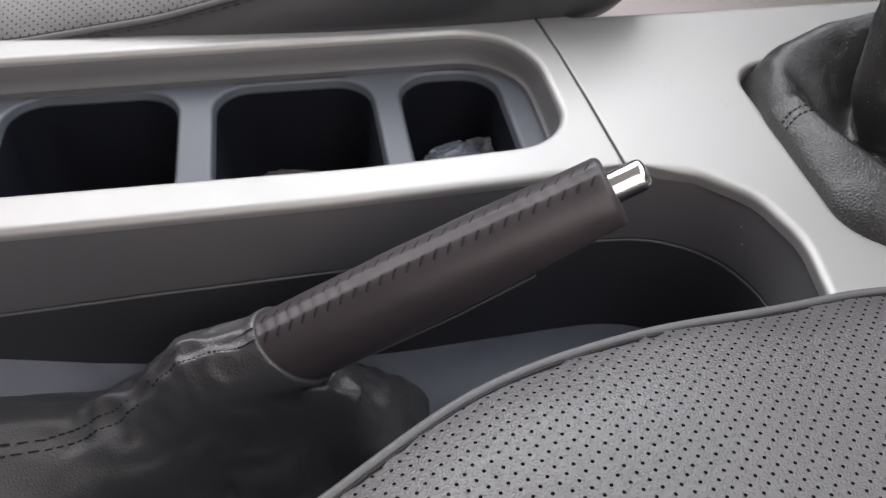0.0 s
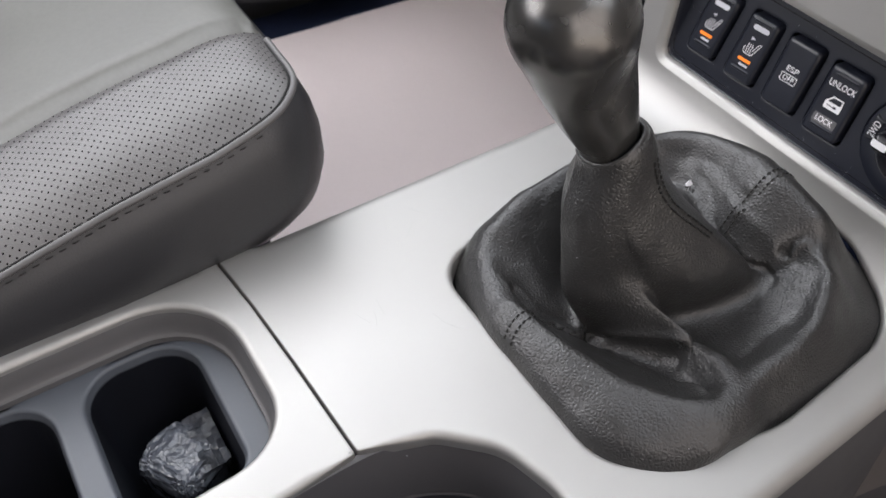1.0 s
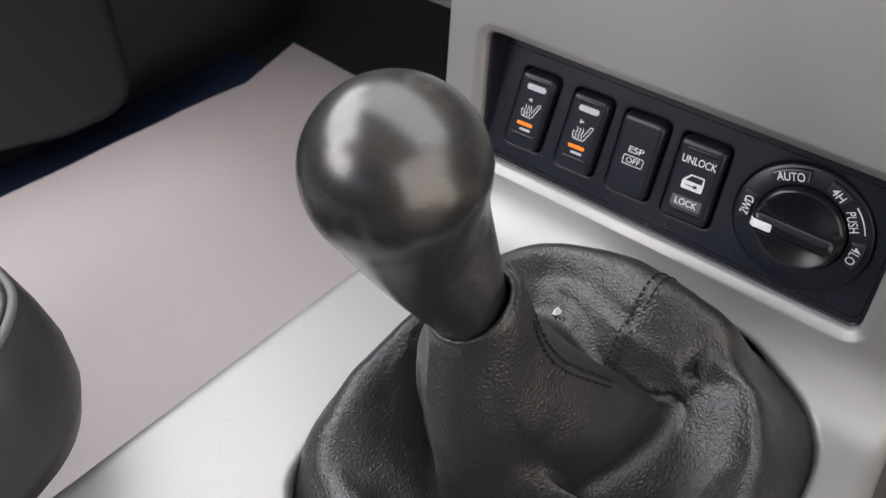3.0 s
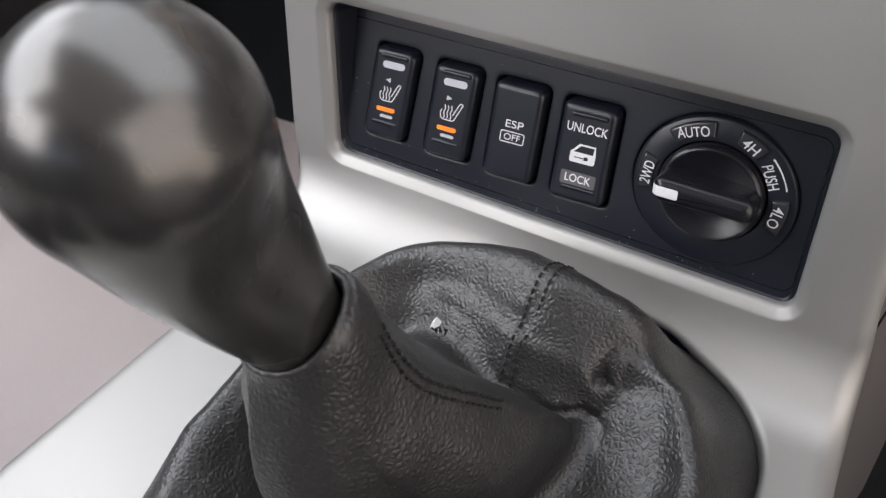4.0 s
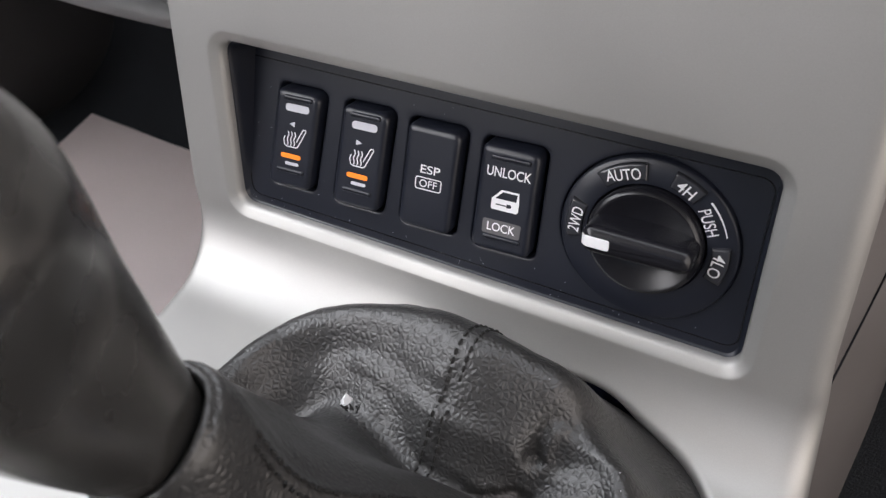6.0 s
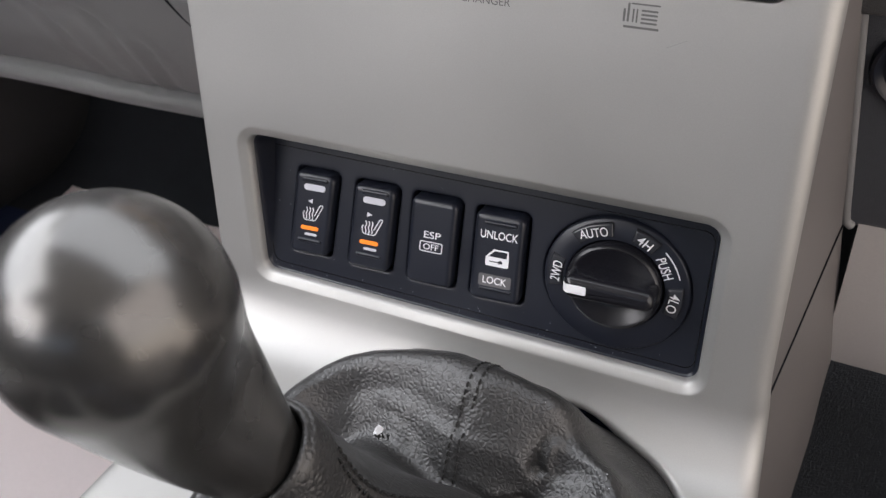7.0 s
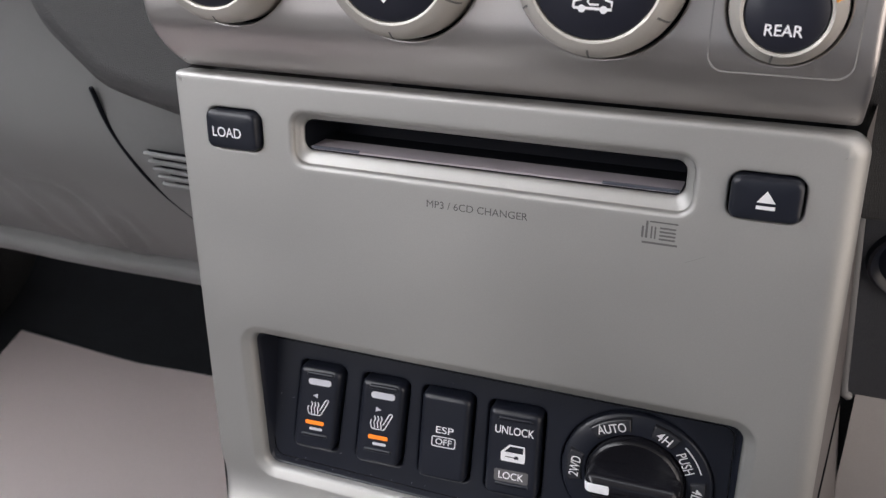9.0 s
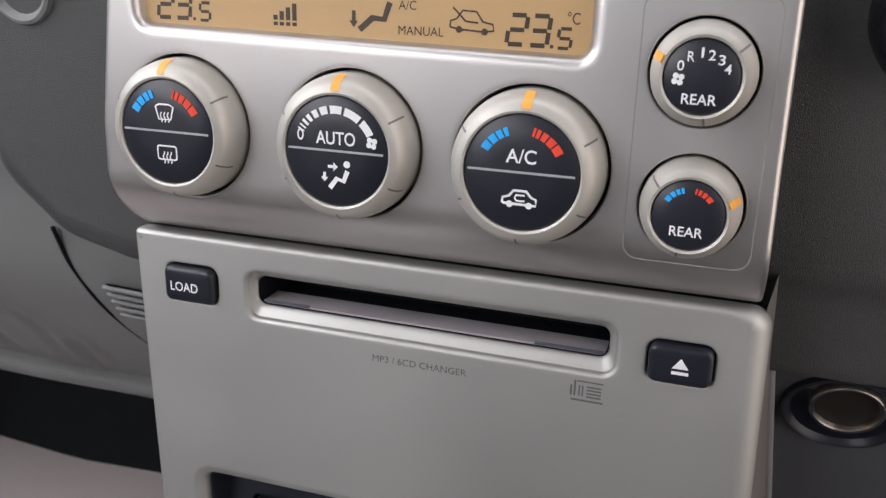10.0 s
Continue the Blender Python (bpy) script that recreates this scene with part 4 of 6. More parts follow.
def climate_knobs():
    blue = [(150, 139), (137, 127), (125, 117), (115, 109), (107, 104)]
    red = [(76, 73), (71, 66), (64, 56), (54, 44), (42, 30)]

    def divider(face, at, w, fr):
        part("divider", strokes([[(-fr + 0.6, 0.4), (fr - 0.6, 0.4)]], 0.75, at, w + 0.03), LINE, face)

    t, face, at, w = knob_body(*BIG_KNOBS[0], 22.2, 17.6, "silver climate knob with demister symbols and amber mark", 92)
    arcs(face, at, w - 0.1, 12.4, 15.4, blue[:4], BLUE, "cold_bar")
    arcs(face, at, w - 0.1, 12.4, 15.4, red, RED, "warm_bar")
    divider(face, at, w, 17.6)
    scr = [(-3.6, 9.0), (-2.0, 9.8), (2.0, 9.8), (3.6, 9.0), (2.4, 4.6), (-2.4, 4.6), (-3.6, 9.0)]
    part("screen_symbol", strokes([scr], 0.6, at, w), WHITE, face)
    part("heat_waves", strokes([[(x + 0.35 * math.sin(k * 1.4), 3.6 + 0.7 * k) for k in range(6)] for x in (-1.4, 0, 1.4)], 0.5, at, w), WHITE, face)
    box = rect(-3.8, -9.6, 3.8, -4.8, 0.8, 4)
    part("screen_symbol", strokes([box + box[:2]], 0.6, at, w), WHITE, face)
    part("heat_waves", strokes([[(x + 0.35 * math.sin(k * 1.4), -11.0 + 0.7 * k) for k in range(7)] for x in (-1.4, 0, 1.4)], 0.5, at, w), WHITE, face)

    t, face, at, w = knob_body(*BIG_KNOBS[1], 22.2, 17.6, "silver climate knob lettered AUTO with fan scale", 90)
    arcs(face, at, w - 0.1, 12.6, 15.2, [(152, 150), (147, 144.5), (141, 137), (133.5, 128), (124, 116), (112, 101), (97, 80), (76, 52), (48, 27)], WHITE, "scale_bar")
    legend("AUTO", 0.2, 4.6, w, 14.0, 4.4, at, WHITE, face, bold=0.012)
    legend("0", -12.4, 5.0, w, 2.4, 3.8, at, WHITE, face, bold=0.01)
    part("fan_symbol", shape([circle(13.0 + 1.2 * math.cos(q), 4.0 + 1.2 * math.sin(q), 0.95, 12) for q in (0.6, 2.2, 3.75, 5.3)], at, w), WHITE, face)
    divider(face, at, w, 17.6)
    part("person_symbol", strokes([[(-2.0, -12.2), (0.6, -8.8), (3.0, -9.6), (4.4, -6.0)]], 1.7, at, w), WHITE, face)
    part("person_head", shape([circle(4.2, -3.8, 1.2, 14)], at, w), WHITE, face)
    part("arrows", shape([[(-2.6, -4.4), (-2.6, -5.4), (-0.6, -5.4), (-0.6, -6.4), (1.0, -4.9), (-0.6, -3.4), (-0.6, -4.4)], [(-4.4, -7.0), (-3.4, -7.0), (-3.4, -8.6), (-2.6, -8.6), (-3.9, -10.2), (-5.2, -8.6), (-4.4, -8.6)]], at, w), WHITE, face)

    t, face, at, w = knob_body(*BIG_KNOBS[2], 22.2, 17.6, "silver climate knob lettered A/C with temperature scale", 88)
    arcs(face, at, w - 0.1, 12.2, 15.0, blue[:4], BLUE, "cold_bar")
    arcs(face, at, w - 0.1, 12.2, 15.0, red, RED, "warm_bar")
    legend("A/C", 0.0, 5.4, w, 9.6, 4.4, at, WHITE, face, bold=0.012)
    divider(face, at, w, 17.6)
    car = [(-5.4, -9.6), (-5.2, -7.8), (-3.2, -7.2), (-1.8, -5.4), (2.2, -5.4), (3.8, -7.2), (5.4, -7.8), (5.4, -9.8), (-5.4, -9.6)]
    part("car_symbol", strokes([car], 0.8, at, w), WHITE, face)
    part("car_wheels", shape([circle(-3.0, -9.8, 1.1, 12), circle(3.2, -9.9, 1.1, 12)], at, w + 0.02), WHITE, face)
    part("loop_arrow", strokes([[(1.8, -6.8), (-1.0, -6.8), (-1.4, -7.8), (-0.8, -8.6), (1.8, -8.6)]], 0.6, at, w), WHITE, face)

    t, face, at, w = knob_body(*SMALL_KNOBS[0], 13.4, 10.2, "small silver knob with rear fan scale lettered REAR", 158)
    legend("REAR", -0.1, -6.2, w, 9.6, 3.0, at, WHITE, face, bold=0.012)
    for ch, x, y in (("0", -6.0, 3.0), ("R", -3.4, 5.6), ("1", -0.4, 6.8), ("2", 2.2, 6.2), ("3", 4.9, 5.0), ("4", 6.8, 2.6)):
        legend(ch, x, y, w, 0.7 if ch == "1" else 1.9, 2.8, at, WHITE, face, bold=0.0 if ch == "1" else 0.01)
    part("fan_symbol", shape([circle(-6.4 + 1.1 * math.cos(q), -0.8 + 1.1 * math.sin(q), 0.85, 12) for q in (0.6, 2.2, 3.75, 5.3)], at, w), WHITE, face)

    t, face, at, w = knob_body(*SMALL_KNOBS[1], 13.4, 10.2, "small silver knob with rear temperature scale lettered REAR", 20)
    arcs(face, at, w - 0.06, 6.9, 8.6, [(148, 136), (133, 123), (120, 112), (109, 103)], BLUE, "cold_bar")
    arcs(face, at, w - 0.06, 6.9, 8.6, [(80, 76), (73, 66), (63, 54), (51, 38)], RED, "warm_bar")
    legend("REAR", -0.1, -4.8, w, 9.6, 3.0, at, WHITE, face, bold=0.012)


centre_trim()
rear_trim()
handbrake_well()
switch_recess()
for quad, arrow in zip(SWITCH_QUADS[:2], (-1, 1)):
    seat_heater_switch(quad, arrow)
stability_switch(SWITCH_QUADS[2])
lock_switch(SWITCH_QUADS[3])
drive_selector()
CLIMATE = climate_panel()
climate_knobs()


# ---- gear lever ----
def periodic(keys, a):
    """A smooth closed curve through (degrees, value vector) keys."""
    n = len(keys)
    for i in range(n):
        a0, a1 = keys[i][0], keys[(i + 1) % n][0] + (360 if i == n - 1 else 0)
        aa = a if a >= keys[0][0] else a + 360
        if a0 <= aa <= a1:
            t = (aa - a0) / (a1 - a0)
            p = [Vector(keys[(i + k) % n][1]) for k in (-1, 0, 1, 2)]
            return catmull(p, t)
    return Vector(keys[0][1])


def catmull(p, t):
    return 0.5 * (2 * p[1] + (p[2] - p[0]) * t + (2 * p[0] - 5 * p[1] + 4 * p[2] - p[3]) * t * t + (3 * p[1] - p[0] - 3 * p[2] + p[3]) * t ** 3)


def spline(points, n):
    pts = [Vector(p) for p in points]
    pts = [pts[0] * 2 - pts[1]] + pts + [pts[-1] * 2 - pts[-2]]
    out = []
    for i in range(len(pts) - 3):
        out += [catmull(pts[i:i + 4], k / n) for k in range(n)]
    return out + [pts[-2]]


BALL = Vector((7.0, 106.8, 146.6))
NECK = Vector((14.5, 125.5, 93.0))


def gear_lever():
    t = thing("gear_lever", "black gear lever with worn round knob and creased leather boot", "gear lever", (32, 160, 0))
    axis = (BALL - NECK).normalized()
    side = Vector((1, 0, 0)) - axis * axis.x
    side.normalize()
    fwd = axis.cross(side)

    def at(u, v, w=0.0):
        return NECK + side * u + fwd * v + axis * w
    L = (BALL - NECK).length
    R = 23.6
    # straight cone that runs tangent into the ball
    prof = [(12.9 + 0.194 * w + 1.1 * math.sin(math.pi * min(1.0, max(0.0, w / 52))), w) for w in [-8 + 1.25 * k for k in range(48)]]
    for deg in range(-9, 91, 3):
        prof.append((max(0.01, R * math.cos(radians(deg))), L + R * math.sin(radians(deg))))

    def faceted(u, v, w=0.0):
        """The neck is cut flat towards the driver and hollowed on his side."""
        r, a = math.hypot(u, v), math.atan2(v, u)
        for turn, dist, grow_up in ((-0.25, 12.0, 0.022),):
            c = math.cos(a + turn)
            cut = dist + 0.035 * max(0.0, w) + grow_up * max(0.0, w - 26) ** 2
            if c > 0.05 and r * c > cut - 7:
                k = 2.6
                lim = -k * math.log(math.exp(-(r * c) / k) + math.exp(-cut / k))
                r = min(r, lim / c)
        return at(r * math.cos(a), r * math.sin(a), w)
    bm = lathe(prof, faceted, 128)
    neck = [v for v in bm.verts if 2 < (v.co - NECK).dot(axis) < 50]
    for _ in range(30):
        bmesh.ops.smooth_vert(bm, verts=neck, factor=0.5, use_axis_x=True, use_axis_y=True, use_axis_z=True)
    part("knob", bm, KNOB, t, "worn satin black round knob", smooth=180)
    # boot: curves round the lever, from the collar out to the rim of the opening, keyed on the same seventeen turns
    turns = (0, 22, 44, 56, 66, 88, 108, 130, 150, 178, 205, 228, 246, 270, 296, 318, 340)

    def keyed(*points):
        return list(zip(turns, points))
    collar = [(k, at((15.0 + 1.6 * max(0.0, math.cos(radians(k - 55)))) * math.cos(radians(k)), (15.0 + 1.6 * max(0.0, math.cos(radians(k - 55)))) * math.sin(radians(k)), -6.0 + 1.2 * math.cos(radians(k - 35)))) for k in turns]
    band = [(k, at((13.9 + 0.7 * max(0.0, math.cos(radians(k - 55)))) * math.cos(radians(k)), (13.9 + 0.7 * max(0.0, math.cos(radians(k - 55)))) * math.sin(radians(k)), -1.2 + 1.6 * math.cos(radians(k - 35)) + 0.8 * math.sin(radians(k * 3 + 40)))) for k in turns]
    cone = keyed((36, 124, 62), (37, 133, 64), (37, 142, 66), (34, 146, 67), (29, 150, 67), (16, 156, 66), (5, 159, 65), (-5, 150, 63), (-8, 138, 60), (-4, 121, 57), (4, 114, 56), (12.5, 109, 56), (16, 106, 57), (24, 107, 58), (31, 113, 60), (34, 118, 61), (35, 121, 62))
    mid = keyed((46, 138, 32), (52, 156, 31), (53, 173, 27), (51, 181, 25), (43, 181, 28), (25, 178, 31), (7, 178, 34), (-8, 170, 37), (-12, 154, 33), (-7, 132, 28), (4, 117, 26), (20, 108, 26), (26, 107.5, 25), (33, 113, 27), (39, 121, 29), (41, 127, 31), (42, 131, 33))
    valley = keyed((50, 148, 2), (57, 171, 4), (59, 189, 9), (54, 194, 11), (46, 191, 12), (29.5, 189, 15), (4, 195, 19), (-10, 192, 13), (-17, 172, 3), (-13, 147, -2), (3, 127, -5), (24, 115.5, -3), (31, 116.5, -4.5), (46, 124.5, 4), (58, 134, 8), (65, 140.5, 12), (56, 141, 9))
    rise = keyed((78, 155, 6), (81, 182, 13), (73, 203, 23), (60, 205, 19), (51, 204, 28), (30, 203, 31), (5, 208, 29), (-16, 204, 23), (-26, 184, 19), (-25, 152, 17), (-18, 121, 9), (4, 105, 1), (24, 102, 2), (47, 117, -3), (65, 128, -2), (78, 131, 4), (82, 143, 14))
    crest = keyed((97, 152, 18), (94, 184, 22), (82, 206, 26), (67, 215, 28), (56, 221, 38), (31, 220, 43.5), (6, 221, 40.5), (-20, 214, 34), (-34, 193, 28), (-35.5, 156, 29), (-34, 118, 19), (-20, 97, 10), (8, 88.5, 10), (45, 93.5, 12.5), (76, 104, 14), (97, 122, 15), (99, 138, 16))
    fall = keyed((107, 152, 4), (104, 190, 4), (96, 215, 4), (81, 231, 6), (64, 239, 13), (34, 240, 20), (2, 240, 23), (-28, 227, 17), (-43, 203, 12), (-45, 156, 14), (-43, 112, 9), (-29, 91, 5), (4, 79, 6), (44, 78.5, 7), (84, 85, 7.5), (107, 110, 7), (109.5, 130, 8))
    rim = keyed((113, 152, -7), (110, 196, -6), (102, 223, -4), (90, 239, -2), (68, 248, 1), (34, 252, 3), (0, 251, 3), (-36, 235, -2), (-49, 206, -6), (-51, 158, -7), (-46, 110, -7), (-31, 84, -7), (4, 74, -7), (44, 73.5, -7), (86, 76, -7), (108, 93, -7), (112, 122, -7))
    curves = [band, collar, cone, mid, valley, rise, crest, fall, rim]
    n, rows = 360, 13
    cols = [spline([periodic(c, 360 * i / n) for c in curves], rows) for i in range(n)]
    grid = np.array([[tuple(q) for q in col] for col in cols]).transpose(1, 0, 2)
    m = grid.shape[0]
    # creases and rolls: lines along which the leather is drawn in (minus) or stands out, with their width and sharpness
    ridges = [
        ([(34, 134, 88), (35, 143, 66), (48, 173, 31), (53, 193, 10)], 2.0, 3.0, 0.6),
        ([(46, 195, 10), (54, 199, 11), (58, 205, 18), (58, 211, 26)], -2.4, 4.0, 2.5),
        ([(9, 108, 80), (13, 104, 57), (22, 107, 26), (30, 116, -4)], 2.4, 2.2, 0.4),
        ([(2, 118, 60), (6, 114, 26), (22, 112, -1)], -2.5, 4.0, 1.5),
        ([(30, 117, -5), (46, 125, 4), (63, 138, 11)], 2.0, 2.0, 0.4),
        ([(32, 113, -4), (48, 120, -1), (66, 133, 3)], -4.5, 2.2, 0.6),
    ]
    creases = [
        ([(63, 139, 11), (80, 142, 14), (94, 138, 14), (98, 128, 13), (90, 114, 15), (70, 101, 14), (44, 93, 12.5), (10, 88, 10)], 2.0, 3.2, 1.0),
        ([(64, 128, 1), (78, 131, 4), (86, 130, 7)], -3.2, 4.0, 2.0),
        ([(55, 189, 13), (53, 170, 6), (45, 142, 0), (31, 123, -8)], -1.8, 5.0, 2.0),
        ([(-30, 108, 15), (-32, 122, 21)], 1.2, 5.0, 2.0),
        ([(-26, 96, 7), (-8, 92, 7), (10, 96, 5)], 1.6, 3.0, 1.0),
    ]
    seams = [
        ([(31, 228, 33), (30, 216, 41), (30, 203, 31), (29, 190, 16)], -0.7, 0.8, 0.2),
        ([(31, 115, -3), (20, 98, 4), (8, 86, 7), (4, 78, 1)], -0.6, 0.9, 0.2),
        ([(100, 180, 14), (104, 150, 8)], -1.2, 6.0, 2.0),
    ]
    du = np.roll(grid, -1, 1) - np.roll(grid, 1, 1)
    dv = np.gradient(grid, axis=0)
    nor = np.cross(dv, du)
    nor /= np.linalg.norm(nor, axis=2, keepdims=True) + 1e-9
    away = grid - np.array((25.0, 150.0, -30.0))
    nor *= np.sign((nor * away).sum(2, keepdims=True))
    push = np.zeros(grid.shape[:2])
    for line, amount, wide, blunt in ridges + creases + seams:
        near = np.full(grid.shape[:2], 1e9)
        for a0, b0 in zip(line, line[1:]):
            a0, b0 = np.array(a0, float), np.array(b0, float)
            s = np.clip(((grid - a0) @ (b0 - a0)) / ((b0 - a0) @ (b0 - a0)), 0, 1)
            near = np.minimum(near, np.linalg.norm(grid - a0 - s[..., None] * (b0 - a0), axis=2))
        push += amount * np.exp(-(np.sqrt(near ** 2 + blunt ** 2) - blunt) / wide)
    loops = []
    for j in range(m):
        q = j / (m - 1)
        soft = min(1.0, max(0.0, (q - 0.12) / 0.12)) * min(1.0, (1 - q) / 0.12)
        loop = []
        for i in range(n):
            c = Vector(grid[j, i])
            d = push[j, i] + noise.noise(c * 0.05 + Vector((3, 1, 7))) * 1.0 + noise.noise(c * 0.12) * 0.35 + noise.noise(c * 0.3) * 0.08
            loop.append(c + Vector(nor[j, i]) * d * soft)
        loops.append(loop)
    # the hem is turned over and tucked in round the neck
    def tucked(p, draw, drop):
        foot = NECK + axis * (p - NECK).dot(axis)
        return foot + (p - foot) * draw + axis * drop
    hem = [[tucked(p, d, h) for p in loops[0]] for d, h in ((0.84, -6.0), (0.86, -1.0), (0.90, 0.5), (0.96, 0.7))]
    bm = bmesh.new()
    skin(bm, hem + loops)
    part("boot", tidy(bm), LEATHER, t, "creased black leather boot", smooth=180)

    # twin stitched seams: short dashes at an even pitch
    def seam(a0, a1, j0, j1, gaps):
        bm = bmesh.new()
        # the leather's outer side, told from the crest
        i = int(a1 % 360 / 360 * n)
        outer = (loops[rows * 6 + 1][i] - loops[rows * 6][i]).cross(loops[rows * 6][(i + 1) % n] - loops[rows * 6][i])
        outer = 1 if outer.z > 0 else -1
        for gap in gaps:
            pts = []
            for k in range(161):
                f = j0 + (j1 - j0) * k / 160
                aa = (a0 + (a1 - a0) * k / 160) % 360 / 360 * n
                j, i = min(int(f), m - 2), int(aa) % n
                i2 = (i + 1) % n
                c = loops[j][i].lerp(loops[j][i2], aa % 1).lerp(loops[j + 1][i].lerp(loops[j + 1][i2], aa % 1), f - j)
                tang = (loops[j][i2] - loops[j][i]).normalized()
                up = (loops[j + 1][i] - loops[j][i]).cross(tang).normalized() * outer
                pts.append((c + tang * gap, up))
            run = 0.0
            for (c, up), (e, _) in zip(pts, pts[1:]):
                run += (e - c).length
                if run >= 2.6:
                    run = 0.0
                    dd = (e - c).normalized() * 0.85
                    tube(bm, [c - dd + up * 0.05, c + up * 0.36, c + dd + up * 0.1], 0.42, 5)
        tagged(part("stitching", tidy(bm), THREAD, t, "dark twin stitching"), kind="stuff")
    seam(88, 88, rows * 4 - 4, rows * 7 - 4, (-1.9, 1.9))
    seam(247, 258, rows * 4 + 1, rows * 7 + 2, (-2.2, 2.2))
    seam(38, 52, 16, 33, (-1.4, 1.4))
    # small pale tear and a ragged tuft in the leather behind the lever
    bm = bmesh.new()
    c = Vector((4.9, 193.5, 27.0))
    skin(bm, [[c + Vector((-3.0, -1, -1.5)), c + Vector((-1.2, -1.6, -1.2)), c + Vector((0.8, -1.8, -1.5))], [c + Vector((-2.4, 0, 0.8)), c + Vector((-1.4, -0.9, 1.4)), c + Vector((0.4, -0.6, 0.2))], [c + Vector((-1.0, 0.6, 3.0)), c + Vector((-0.6, -0.2, 3.6)), c + Vector((0.9, 0.3, 1.8))]], closed=False)
    part("torn_edge", tidy(bm), WHITE, t, "pale torn edge")
    rnd = random.Random(11)
    bm = bmesh.new()
    for c, count, size in ((Vector((5.5, 193, 25.5)), 14, 2.6), (Vector((66, 136.5, 10.5)), 16, 2.4)):
        for _ in range(count):
            p = c + Vector((rnd.uniform(-1.8, 1.8), rnd.uniform(-1.2, 1.2), rnd.uniform(-1.0, 0.6)))
            tube(bm, [p, p + Vector((rnd.uniform(-1, 1), rnd.uniform(-1, 0.4), rnd.uniform(0.3, 1.2))) * size * 0.6], 0.32, 5)
    dust = bmesh.new()
    for _ in range(90):
        j, i, r = rnd.randrange(rows * 2, rows * 7), rnd.randrange(n), rnd.uniform(0.10, 0.26)
        p, q = loops[j][i], loops[j + 1][(i + 1) % n]
        side_a = (loops[j][(i + 1) % n] - p).normalized()
        up_a = (loops[j + 1][i] - p).cross(side_a).normalized()
        up_a = up_a if up_a.dot(p - Vector((25, 150, -30))) > 0 else -up_a
        side_b = up_a.cross(side_a)
        o = p.lerp(q, 0.5) + up_a * 0.22
        dust.faces.new([dust.verts.new(o + side_a * r * math.cos(a) + side_b * r * math.sin(a)) for a in (0, 1.25, 2.5, 3.8, 5.0)])
    tagged(part("dust_specks", dust, LINE, t, "pale dust specks on the leather"), kind="stuff")
    tagged(part("frayed_leather", tidy(bm), THREAD, t, "small frayed dark tufts"), kind="stuff")
    bm = block(rect(-4.6, -1.1, 4.6, 1.1, 0.5), lambda u, v, w=0.0: Vector((109.3 + 0.10 * u + v, 120.5 + u, -1.5 + w)), -3, 1.2, 0.4)
    part("retaining_clip", bm, material("white_plastic", (0.62, 0.61, 0.58), 0.45, vary=(200, 0.1)), t, "white plastic clip under the boot's edge")
    # crumbs of dried dirt between boot and trim
    bm = bmesh.new()
    for k in range(120):
        f = rnd.random()
        p = Vector((30 + 66 * f, 76.5 + rnd.uniform(-1.0, 1.5), rnd.uniform(-3.5, -1.0))) if rnd.random() < 0.6 else Vector((98 + 14 * f, 84 + 60 * f + rnd.uniform(-1, 1), rnd.uniform(-3.5, -1.0)))
        r = rnd.uniform(0.2, 0.7)
        ring = [bm.verts.new(p + Vector((r * math.cos(a), r * math.sin(a), 0))) for a in (0, 1.6, 3.1, 4.7)]
        top = bm.verts.new(p + Vector((0, 0, r * 0.9)))
        for q0, q1 in zip(ring, ring[1:] + ring[:1]):
            bm.faces.new((q0, q1, top))
    tagged(part("dirt_crumbs", tidy(bm), material("dried_dirt", (0.10, 0.075, 0.055), 0.9, vary=(600, 0.4)), t, "brown dried dirt crumbs"), kind="stuff")
    return t


